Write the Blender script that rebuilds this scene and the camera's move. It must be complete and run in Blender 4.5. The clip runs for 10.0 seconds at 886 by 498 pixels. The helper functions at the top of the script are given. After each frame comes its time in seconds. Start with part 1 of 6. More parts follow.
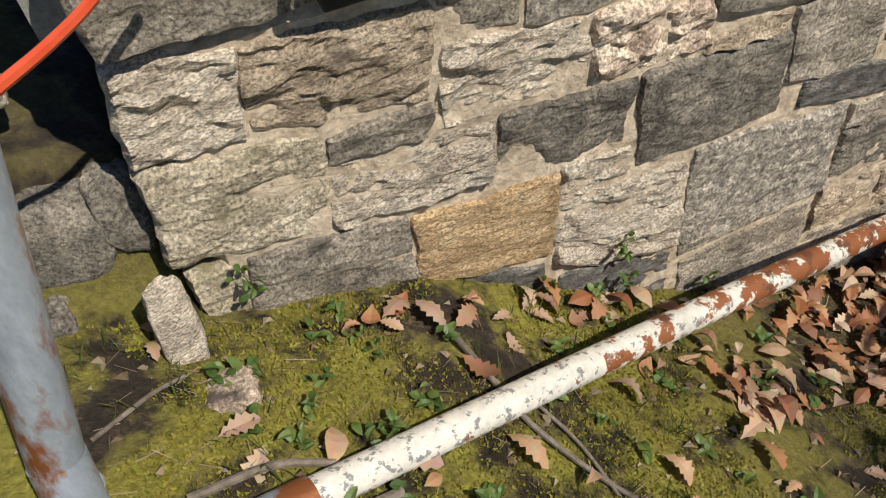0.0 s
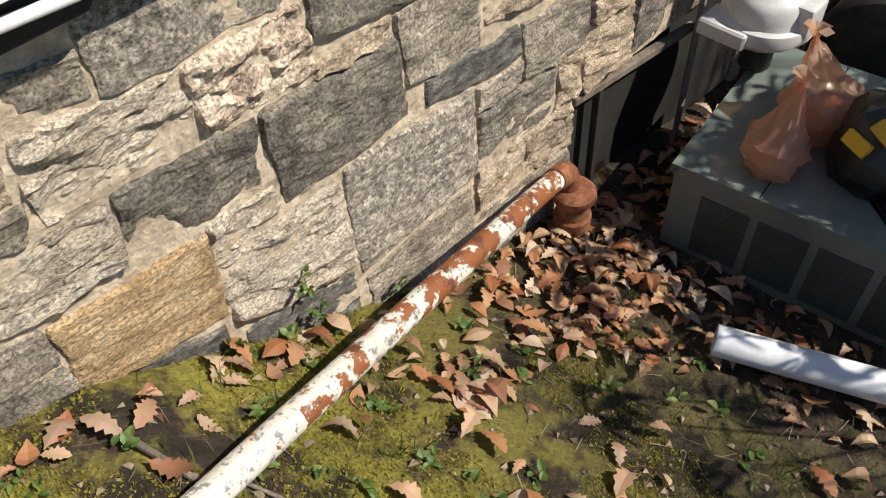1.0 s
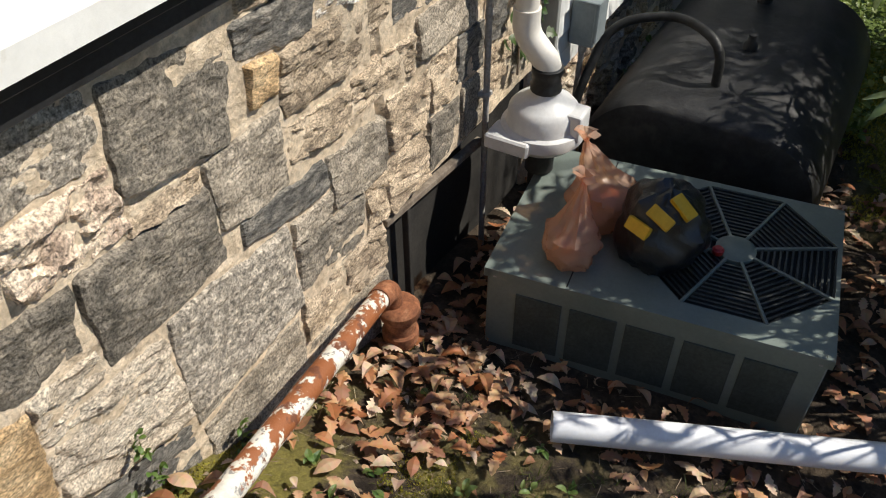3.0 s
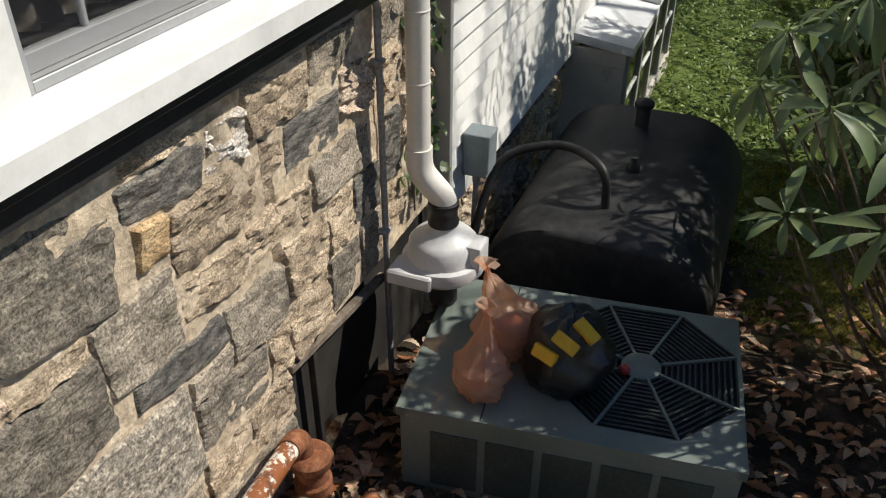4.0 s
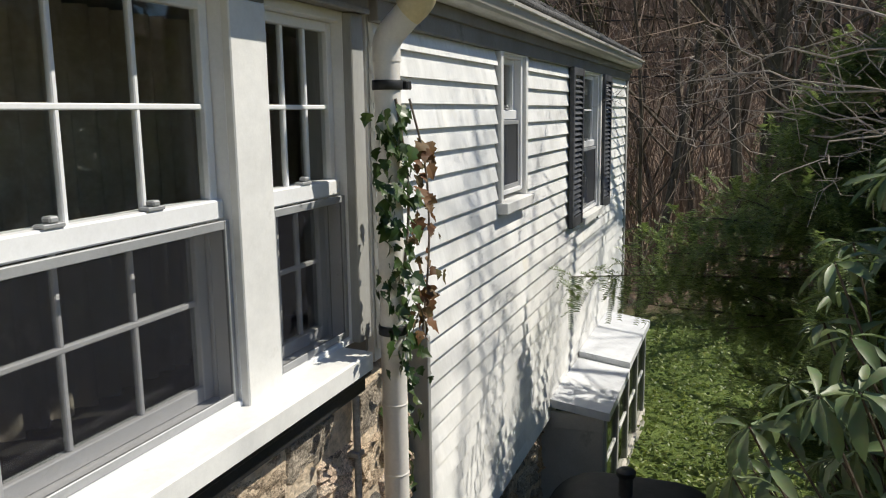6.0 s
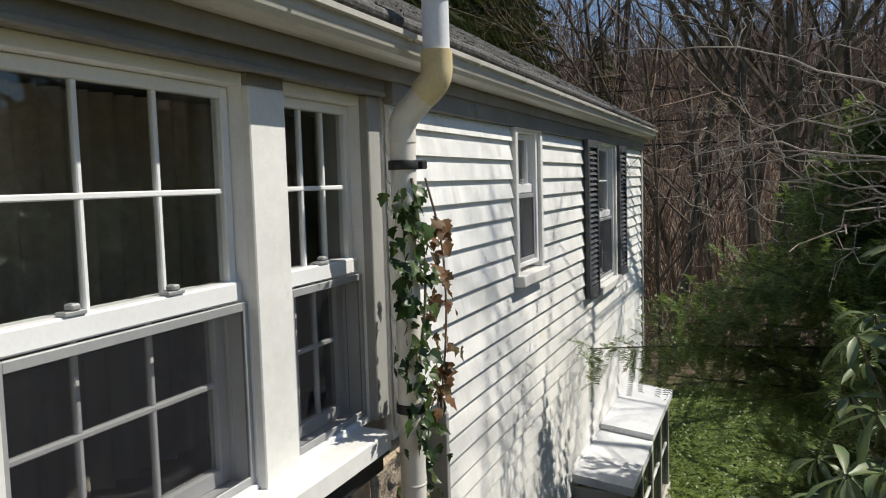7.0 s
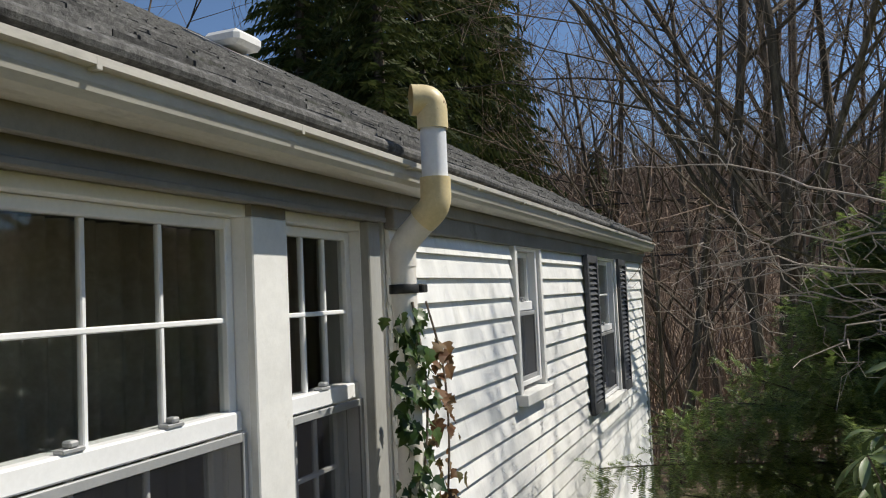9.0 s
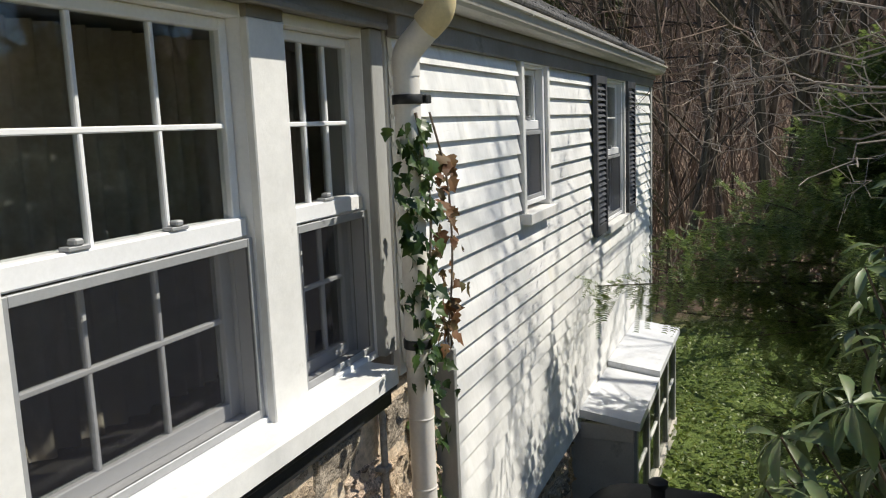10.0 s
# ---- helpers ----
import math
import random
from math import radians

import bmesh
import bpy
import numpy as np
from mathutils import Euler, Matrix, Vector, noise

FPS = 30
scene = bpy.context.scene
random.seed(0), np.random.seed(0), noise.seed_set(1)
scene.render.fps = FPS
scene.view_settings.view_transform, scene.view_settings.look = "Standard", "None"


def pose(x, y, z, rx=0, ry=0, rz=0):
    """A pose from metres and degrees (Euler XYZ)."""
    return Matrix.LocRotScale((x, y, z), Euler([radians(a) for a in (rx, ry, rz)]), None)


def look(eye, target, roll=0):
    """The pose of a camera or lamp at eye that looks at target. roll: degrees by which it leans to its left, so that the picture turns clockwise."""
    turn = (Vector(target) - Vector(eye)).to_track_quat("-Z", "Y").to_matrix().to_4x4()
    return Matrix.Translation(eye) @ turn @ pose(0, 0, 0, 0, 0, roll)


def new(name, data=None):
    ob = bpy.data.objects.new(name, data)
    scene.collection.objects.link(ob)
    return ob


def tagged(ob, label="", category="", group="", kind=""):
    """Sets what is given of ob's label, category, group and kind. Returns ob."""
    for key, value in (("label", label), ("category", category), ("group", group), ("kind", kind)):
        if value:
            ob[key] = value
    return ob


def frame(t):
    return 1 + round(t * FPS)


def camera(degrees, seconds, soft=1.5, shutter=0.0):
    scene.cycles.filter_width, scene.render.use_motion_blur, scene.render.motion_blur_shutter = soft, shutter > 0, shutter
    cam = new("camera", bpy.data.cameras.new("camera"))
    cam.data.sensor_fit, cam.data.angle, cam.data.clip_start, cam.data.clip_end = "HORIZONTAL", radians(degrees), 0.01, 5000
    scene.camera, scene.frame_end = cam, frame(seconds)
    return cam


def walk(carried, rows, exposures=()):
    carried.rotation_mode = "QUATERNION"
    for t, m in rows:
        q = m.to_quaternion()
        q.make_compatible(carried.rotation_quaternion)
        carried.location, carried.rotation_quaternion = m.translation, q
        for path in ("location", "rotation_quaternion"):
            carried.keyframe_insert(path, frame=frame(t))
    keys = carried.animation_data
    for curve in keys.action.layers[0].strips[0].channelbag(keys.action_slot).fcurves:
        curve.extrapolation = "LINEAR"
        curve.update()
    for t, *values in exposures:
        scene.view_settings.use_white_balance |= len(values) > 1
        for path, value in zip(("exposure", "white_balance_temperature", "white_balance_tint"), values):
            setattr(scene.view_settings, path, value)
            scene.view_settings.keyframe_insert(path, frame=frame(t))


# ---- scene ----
cam = camera(57.4, 10.0, soft=1.1)
PATH = [
    (0, (0.581, 0.528, 1.824), (0.929, 1.824, 0.342), -9.1),
    (0.5, (0.75, 0.521, 1.815), (1.405, 1.649, 0.299), -7.3),
    (1, (0.821, 0.538, 1.806), (1.676, 1.502, 0.277), -5.0),
    (1.5, (0.795, 0.544, 1.836), (1.784, 1.375, 0.309), -1.8),
    (2, (0.78, 0.537, 1.855), (1.857, 1.295, 0.351), -0.5),
    (2.2, (0.791, 0.531, 1.856), (1.899, 1.272, 0.365), -0.4),
    (3.3, (0.781, 0.532, 1.88), (2.141, 1.259, 0.606), -0.3),
    (3.5, (0.801, 0.535, 1.889), (2.208, 1.244, 0.656), -0.3),
    (4, (0.842, 0.53, 1.914), (2.384, 1.15, 0.802), 0.3),
    (4.5, (0.852, 0.536, 1.946), (2.517, 1.123, 1.008), 1.3),
    (5, (0.859, 0.532, 1.986), (2.613, 1.155, 1.254), 1.1),
    (5.5, (0.864, 0.528, 2.028), (2.682, 1.186, 1.515), 0.2),
    (6, (0.85, 0.513, 2.072), (2.697, 1.204, 1.74), -0.8),
    (6.2, (0.853, 0.517, 2.08), (2.706, 1.217, 1.802), -1.1),
    (7.5, (0.838, 0.5, 2.114), (2.691, 1.246, 2.011), -2.0),
    (8, (0.836, 0.503, 2.122), (2.696, 1.238, 2.114), -2.5),
    (8.5, (0.833, 0.496, 2.131), (2.693, 1.228, 2.194), -2.6),
    (9, (0.831, 0.495, 2.139), (2.688, 1.227, 2.252), -2.6),
    (9.5, (0.837, 0.492, 2.133), (2.694, 1.232, 2.21), -2.5),
    (10, (0.859, 0.502, 2.078), (2.686, 1.256, 1.774), -2.3),
]
walk(cam, [(t, look(eye, target, roll)) for t, eye, target, roll in PATH],
     exposures=[(0.0, -0.02), (0.6, 0.16), (2.2, 0.4), (3.3, 0.3), (4.0, 0.14), (4.5, 0.08), (5.0, 0.0), (5.5, 0.12), (7.5, 0.08), (9.0, 0.08), (10.0, 0.18)])

# ---- world and sun ----
SUN_AZ, SUN_EL = 33.0, 50.0      # degrees from the wall's normal towards +x; height above the horizon
sky = bpy.data.worlds.new("sky")
scene.world = sky
sky.use_nodes = True
sky_tex = sky.node_tree.nodes.new("ShaderNodeTexSky")
sky_tex.sky_type, sky_tex.sun_disc = "NISHITA", False
sky_tex.altitude, sky_tex.air_density, sky_tex.dust_density, sky_tex.ozone_density = 1500.0, 1.0, 0.1, 4.0
sky_tex.sun_elevation, sky_tex.sun_rotation = radians(SUN_EL), radians(180 - SUN_AZ)
sky.node_tree.links.new(sky_tex.outputs[0], sky.node_tree.nodes["Background"].inputs[0])
sky.node_tree.nodes["Background"].inputs[1].default_value = 0.10
sun = new("sun", bpy.data.lights.new("sun", "SUN"))
sun.data.energy, sun.data.angle, sun.data.color = 5.0, radians(0.53), (1.0, 0.945, 0.835)
to_sun = Vector((math.sin(radians(SUN_AZ)) * math.cos(radians(SUN_EL)), -math.cos(radians(SUN_AZ)) * math.cos(radians(SUN_EL)), math.sin(radians(SUN_EL))))
sun.matrix_world = look(to_sun * 40, (0, 0, 0))


# ---- materials ----
def surf(name, cols, scale=6.0, rough=0.7, bump=0.25, bscale=70.0, metal=0.0, stretch=(1, 1, 1), fine=0.25, stains=(), rand=0.0, spec=0.4, coat=0.0, depth=0.01):
    """Colours over a noise, fine grain, stains (colour, scale, from, to) with edges of their own, relief."""
    m = bpy.data.materials.new(name)
    m.use_nodes = True
    N, L = m.node_tree.nodes, m.node_tree.links
    p = N["Principled BSDF"]
    co = N.new("ShaderNodeTexCoord")
    mp = N.new("ShaderNodeMapping")
    mp.inputs["Scale"].default_value = stretch
    L.new(co.outputs["Object"], mp.inputs[0])
    src = mp.outputs[0]
    if rand:
        info, add = N.new("ShaderNodeObjectInfo"), N.new("ShaderNodeVectorMath")
        mul = N.new("ShaderNodeMath")
        mul.operation, mul.inputs[1].default_value = "MULTIPLY", 40.0
        L.new(info.outputs["Random"], mul.inputs[0])
        L.new(mp.outputs[0], add.inputs[0])
        L.new(mul.outputs[0], add.inputs[1])
        src = add.outputs[0]

    def tex(s, detail=6.0, r=0.6):
        n = N.new("ShaderNodeTexNoise")
        n.inputs["Scale"].default_value, n.inputs["Detail"].default_value, n.inputs["Roughness"].default_value = s, detail, r
        L.new(src, n.inputs["Vector"])
        return n.outputs["Fac"]

    ramp = N.new("ShaderNodeValToRGB")
    while len(ramp.color_ramp.elements) < len(cols):
        ramp.color_ramp.elements.new(0.5)
    for i, c in enumerate(cols):
        ramp.color_ramp.elements[i].position = 0.32 + 0.36 * i / max(1, len(cols) - 1)
        ramp.color_ramp.elements[i].color = (*c, 1)
    L.new(tex(scale), ramp.inputs[0])
    col = ramp.outputs[0]

    def mix(a, b, f, mode="MIX"):
        x = N.new("ShaderNodeMix")
        x.data_type, x.blend_type = "RGBA", mode
        for sock, v in ((x.inputs[0], f), (x.inputs[6], a), (x.inputs[7], b)):
            if isinstance(v, (tuple, float)):
                sock.default_value = (*v, 1) if isinstance(v, tuple) else v
            else:
                L.new(v, sock)
        return x.outputs[2]

    def band(v, lo, hi, a=0.0, b=1.0):
        r = N.new("ShaderNodeMapRange")
        r.inputs[1].default_value, r.inputs[2].default_value, r.inputs[3].default_value, r.inputs[4].default_value = lo, hi, a, b
        L.new(v, r.inputs[0])
        return r.outputs[0]

    grain = tex(bscale, 8.0, 0.7)
    if fine:
        g = N.new("ShaderNodeCombineColor")
        gv = band(grain, 0.36, 0.64, 1 - fine, 1 + fine)
        for k in range(3):
            L.new(gv, g.inputs[k])
        col = mix(col, g.outputs[0], 1.0, "MULTIPLY")
    if rand:
        info2 = N.new("ShaderNodeObjectInfo")
        g = N.new("ShaderNodeCombineColor")
        gv = band(info2.outputs["Random"], 0, 1, 1 - rand, 1 + rand)
        for k in range(3):
            L.new(gv, g.inputs[k])
        col = mix(col, g.outputs[0], 1.0, "MULTIPLY")
    for c, s, lo, hi in stains:
        col = mix(col, c, band(tex(s, 7.0, 0.65), lo, hi))
    L.new(col, p.inputs["Base Color"])
    p.inputs["Roughness"].default_value, p.inputs["Metallic"].default_value = rough, metal
    p.inputs["Specular IOR Level"].default_value, p.inputs["Coat Weight"].default_value = spec, coat
    if bump:
        b = N.new("ShaderNodeBump")
        b.inputs["Strength"].default_value, b.inputs["Distance"].default_value = bump, depth
        L.new(grain, b.inputs["Height"])
        L.new(b.outputs[0], p.inputs["Normal"])
    return m


def leafy(name, cols, rough=0.45, thin=0.25, spec=0.5):
    """Leaf: its colour varies piece by piece, and some light comes through."""
    m = bpy.data.materials.new(name)
    m.use_nodes = True
    N, L = m.node_tree.nodes, m.node_tree.links
    p = N["Principled BSDF"]
    geo, ramp = N.new("ShaderNodeNewGeometry"), N.new("ShaderNodeValToRGB")
    while len(ramp.color_ramp.elements) < len(cols):
        ramp.color_ramp.elements.new(0.5)
    for i, c in enumerate(cols):
        ramp.color_ramp.elements[i].position = i / max(1, len(cols) - 1)
        ramp.color_ramp.elements[i].color = (*c, 1)
    L.new(geo.outputs["Random Per Island"], ramp.inputs[0])
    co, n, mul = N.new("ShaderNodeTexCoord"), N.new("ShaderNodeTexNoise"), N.new("ShaderNodeMix")
    n.inputs["Scale"].default_value, n.inputs["Detail"].default_value = 45.0, 5.0
    L.new(co.outputs["Object"], n.inputs["Vector"])
    mul.data_type, mul.blend_type, mul.inputs[0].default_value = "RGBA", "MULTIPLY", 0.5
    L.new(ramp.outputs[0], mul.inputs[6])
    L.new(n.outputs["Color"], mul.inputs[7])
    L.new(mul.outputs[2], p.inputs["Base Color"])
    p.inputs["Roughness"].default_value, p.inputs["Specular IOR Level"].default_value = rough, spec
    if thin:
        tr, mx = N.new("ShaderNodeBsdfTranslucent"), N.new("ShaderNodeMixShader")
        L.new(ramp.outputs[0], tr.inputs[0])
        mx.inputs[0].default_value = thin
        L.new(p.outputs[0], mx.inputs[1])
        L.new(tr.outputs[0], mx.inputs[2])
        L.new(mx.outputs[0], N["Material Output"].inputs[0])
    return m


def clear(name, tint, gloss_rough=0.02, mirror=0.9):
    """A thin pane: clear, with a mirror's gloss by Fresnel."""
    m = bpy.data.materials.new(name)
    m.use_nodes = True
    N, L = m.node_tree.nodes, m.node_tree.links
    tr, gl, mx, lw = N.new("ShaderNodeBsdfTransparent"), N.new("ShaderNodeBsdfGlossy"), N.new("ShaderNodeMixShader"), N.new("ShaderNodeLayerWeight")
    tr.inputs[0].default_value, gl.inputs[0].default_value, gl.inputs[1].default_value = (*tint, 1), (mirror, mirror, mirror, 1), gloss_rough
    pw, fr = N.new("ShaderNodeMath"), N.new("ShaderNodeMapRange")
    pw.operation, pw.inputs[1].default_value = "POWER", 4.0
    L.new(lw.outputs["Facing"], pw.inputs[0])
    L.new(pw.outputs[0], fr.inputs[0])
    fr.inputs[3].default_value, fr.inputs[4].default_value = 0.035, 0.24
    L.new(fr.outputs[0], mx.inputs[0])
    L.new(tr.outputs[0], mx.inputs[1])
    L.new(gl.outputs[0], mx.inputs[2])
    L.new(mx.outputs[0], N["Material Output"].inputs[0])
    return m


RUST = (0.25, 0.085, 0.03)
S = dict(rand=0.18, bump=1.0, bscale=115.0, rough=0.9, depth=0.009, fine=0.7)
MS = {
    "gray": surf("stone_gray", [(0.17, 0.144, 0.114), (0.34, 0.29, 0.228), (0.53, 0.452, 0.36)], 9, stains=[((0.0946, 0.0815, 0.0679), 5, 0.58, 0.7)], **S),
    "dark": surf("stone_dark", [(0.10, 0.089, 0.072), (0.215, 0.187, 0.152), (0.36, 0.31, 0.245)], 14, stains=[((0.401, 0.336, 0.258), 22, 0.62, 0.72)], **S),
    "slate": surf("stone_slate", [(0.085, 0.081, 0.074), (0.18, 0.168, 0.150), (0.34, 0.305, 0.258)], 18, stretch=(1, 1, 2.5), **S),
    "speck": surf("stone_speckled", [(0.14, 0.125, 0.104), (0.31, 0.27, 0.222), (0.56, 0.49, 0.40)], 42, **S),
    "tan": surf("stone_tan", [(0.24, 0.182, 0.128), (0.44, 0.345, 0.245), (0.64, 0.515, 0.38)], 8, stretch=(1, 1, 1.8), stains=[((0.159, 0.126, 0.0957), 7, 0.6, 0.72)], **S),
    "pale": surf("stone_pale", [(0.36, 0.295, 0.225), (0.60, 0.505, 0.395), (0.76, 0.665, 0.535)], 9, stretch=(1, 1, 2.2), stains=[((0.175, 0.15, 0.125), 9, 0.6, 0.7)], **S),
    "white": surf("stone_quartz", [(0.36, 0.32, 0.28), (0.60, 0.54, 0.475), (0.76, 0.71, 0.65)], 16, stains=[((0.164, 0.14, 0.131), 14, 0.58, 0.68)], **S),
    "orange": surf("stone_ochre", [(0.38, 0.25, 0.13), (0.56, 0.385, 0.21), (0.70, 0.53, 0.33)], 8, stretch=(1, 1, 2.0), **S),
    "rubble": surf("stone_pinkish", [(0.29, 0.212, 0.16), (0.58, 0.45, 0.345), (0.76, 0.64, 0.50)], 12, stains=[((0.118, 0.0892, 0.0712), 13, 0.57, 0.66)], **S),
    "moss": surf("stone_mossy", [(0.30, 0.25, 0.175), (0.49, 0.415, 0.30), (0.66, 0.565, 0.43)], 7, stains=[((0.263, 0.229, 0.125), 6, 0.52, 0.68), ((0.527, 0.322, 0.179), 5, 0.66, 0.74)], **S),
}
M_MORTAR = surf("mortar", [(0.46, 0.36, 0.25), (0.66, 0.53, 0.385), (0.78, 0.65, 0.49)], 11, rough=0.95, bump=1.0, bscale=45, depth=0.012, stains=[((0.24, 0.20, 0.15), 4, 0.6, 0.72)])
M_WHITE = surf("white_paint", [(0.70, 0.69, 0.66), (0.80, 0.79, 0.76)], 3, rough=0.45, bump=0.12, bscale=30, fine=0.04, stains=[((0.55, 0.53, 0.48), 9, 0.64, 0.8)])
M_SIDING = surf("siding_paint", [(0.66, 0.655, 0.63), (0.80, 0.795, 0.77), (0.84, 0.83, 0.81)], 2.2, rough=0.55, bump=0.2, bscale=26, fine=0.05, stretch=(1, 1, 0.35), stains=[((0.56, 0.555, 0.52), 4.5, 0.6, 0.78), ((0.66, 0.62, 0.48), 1.6, 0.63, 0.8)], rand=0.03)
# grey trim; on end posts and edge board the grey holds their shade
M_GREYTRIM = surf("grey_trim", [(0.30, 0.30, 0.285), (0.40, 0.40, 0.38)], 4, rough=0.6, bump=0.15, fine=0.06, stretch=(1, 1, 0.3))
M_GUTTER = surf("gutter_enamel", [(0.43, 0.41, 0.36), (0.54, 0.52, 0.47)], 5, rough=0.4, bump=0.05, fine=0.06, stains=[((0.30, 0.285, 0.25), 8, 0.6, 0.75)], stretch=(0.4, 1, 1))
# trim under the eaves: their shade is put into this dark tone, with dirt spots
M_EAVESHADE = surf("eaves_shade_paint", [(0.18, 0.165, 0.145), (0.26, 0.243, 0.218)], 3, rough=0.6, bump=0.1, fine=0.06, stains=[((0.12, 0.11, 0.095), 6, 0.62, 0.75)])
M_VINYL = surf("window_vinyl", [(0.74, 0.74, 0.74), (0.82, 0.82, 0.82)], 3, rough=0.35, bump=0.03, fine=0.03)
M_SCREENFRAME = surf("screen_frame", [(0.34, 0.345, 0.35), (0.42, 0.425, 0.43)], 6, rough=0.45, bump=0.03, fine=0.05, metal=0.3)
M_BLACKBAND = surf("black_flashing", [(0.012, 0.012, 0.013), (0.03, 0.03, 0.032)], 5, rough=0.45, bump=0.1)
# near-black, deep enough to stand for shade in the crawl space opening
M_DARK = surf("near_black", [(0.013, 0.012, 0.011), (0.03, 0.027, 0.024)], 6, rough=0.85)
M_CURTAIN = surf("curtain_cloth", [(0.40, 0.35, 0.285), (0.52, 0.465, 0.39)], 20, rough=0.9, fine=0.12)
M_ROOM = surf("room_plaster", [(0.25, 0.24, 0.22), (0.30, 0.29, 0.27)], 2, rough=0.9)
M_GLASS = clear("window_glass", (0.86, 0.88, 0.87))
M_SCREEN = bpy.data.materials.new("insect_screen")
M_SCREEN.use_nodes = True
_n, _l = M_SCREEN.node_tree.nodes, M_SCREEN.node_tree.links
_t, _d, _x = _n.new("ShaderNodeBsdfTransparent"), _n.new("ShaderNodeBsdfDiffuse"), _n.new("ShaderNodeMixShader")
_d.inputs[0].default_value, _x.inputs[0].default_value = (0.032, 0.032, 0.038, 1), 0.26
_l.new(_t.outputs[0], _x.inputs[1])
_l.new(_d.outputs[0], _x.inputs[2])
_l.new(_x.outputs[0], _n["Material Output"].inputs[0])
M_PIPEPAINT = surf("pipe_paint_rust", [(0.62, 0.58, 0.50), (0.74, 0.70, 0.62)], 12, rough=0.6, bump=0.4, bscale=55, stains=[((0.26, 0.25, 0.24), 38, 0.56, 0.6), (RUST, 9, 0.485, 0.505), ((0.14, 0.05, 0.025), 13, 0.56, 0.60)], fine=0.12)
M_PIPEWHITE = surf("pipe_paint_white", [(0.66, 0.61, 0.52), (0.78, 0.73, 0.64)], 12, rough=0.6, bump=0.4, bscale=55, stains=[((0.26, 0.25, 0.24), 40, 0.55, 0.59), (RUST, 14, 0.64, 0.67)], fine=0.12)
M_GALV = surf("galvanized_rust", [(0.30, 0.34, 0.39), (0.46, 0.50, 0.55)], 12, rough=0.45, bump=0.3, metal=0.35, stretch=(1, 1, 0.4), stains=[((0.55, 0.50, 0.42), 24, 0.62, 0.66), (RUST, 6, 0.50, 0.57)], fine=0.12)
M_RUSTY = surf("rusty_iron", [(0.12, 0.045, 0.022), (0.24, 0.09, 0.04), (0.36, 0.17, 0.09)], 18, rough=0.85, bump=0.5)
M_PVC = surf("pvc_pipe", [(0.70, 0.66, 0.60), (0.78, 0.745, 0.69)], 5, rough=0.4, bump=0.04, fine=0.04, stains=[((0.55, 0.48, 0.38), 6, 0.62, 0.8)])
M_PVCWHITE = surf("pvc_white", [(0.70, 0.71, 0.74), (0.78, 0.79, 0.82)], 5, rough=0.4, bump=0.05, fine=0.04)
M_PVCYELLOW = surf("pvc_yellowed", [(0.62, 0.50, 0.27), (0.74, 0.63, 0.39)], 7, rough=0.45, bump=0.05, fine=0.06, stains=[((0.20, 0.12, 0.07), 14, 0.63, 0.68)])
M_RUBBER = surf("black_rubber", [(0.012, 0.012, 0.012), (0.03, 0.03, 0.03)], 9, rough=0.5, bump=0.1)
M_FAN = surf("fan_housing", [(0.60, 0.595, 0.59), (0.72, 0.715, 0.71)], 6, rough=0.4, bump=0.06, fine=0.05, stains=[((0.42, 0.41, 0.40), 9, 0.62, 0.78)])
M_BOXGREY = surf("grey_enamel", [(0.20, 0.235, 0.25), (0.27, 0.305, 0.32)], 8, rough=0.5, bump=0.08, fine=0.06, stains=[((0.14, 0.13, 0.12), 12, 0.66, 0.75)])
M_CONDUIT = surf("conduit_paint", [(0.26, 0.25, 0.24), (0.36, 0.35, 0.335)], 14, rough=0.6, bump=0.15)
M_AC = surf("unit_enamel", [(0.13, 0.16, 0.145), (0.19, 0.22, 0.20)], 3, rough=0.42, bump=0.06, fine=0.06, stains=[((0.26, 0.24, 0.19), 7, 0.62, 0.78)])
# darker copy of the unit's enamel: shade painted into the louvred panels
M_LOUVRESHADE = surf("unit_louvre_shade", [(0.04, 0.05, 0.046), (0.065, 0.08, 0.072)], 6, rough=0.6)
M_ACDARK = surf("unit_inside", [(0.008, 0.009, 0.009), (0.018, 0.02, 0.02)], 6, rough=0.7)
M_GRILLE = surf("grille_wire", [(0.035, 0.04, 0.04), (0.07, 0.075, 0.075)], 20, rough=0.45, metal=0.3)
M_TANK = surf("tank_paint", [(0.010, 0.010, 0.011), (0.022, 0.022, 0.023), (0.035, 0.034, 0.033)], 7, rough=0.55, bump=0.25, bscale=30, stains=[((0.06, 0.055, 0.05), 6, 0.6, 0.75)])
M_ROOF = surf("roof_shingle", [(0.055, 0.054, 0.053), (0.10, 0.098, 0.095), (0.16, 0.155, 0.15)], 30, rough=0.95, bump=0.6, rand=0.45, stains=[((0.05, 0.055, 0.035), 3, 0.6, 0.7)])
M_SHUTTER = surf("shutter_paint", [(0.055, 0.058, 0.065), (0.09, 0.093, 0.10)], 10, rough=0.5, bump=0.08)
M_BAYSIDE = surf("bay_paint", [(0.52, 0.48, 0.42), (0.62, 0.58, 0.51)], 4, rough=0.65, bump=0.15, fine=0.06, stains=[((0.32, 0.30, 0.25), 6, 0.6, 0.75)])
M_BAYROOF = surf("bay_metal", [(0.62, 0.63, 0.65), (0.74, 0.75, 0.77)], 4, rough=0.45, bump=0.2, bscale=20, fine=0.05, stains=[((0.45, 0.45, 0.46), 7, 0.6, 0.75)])
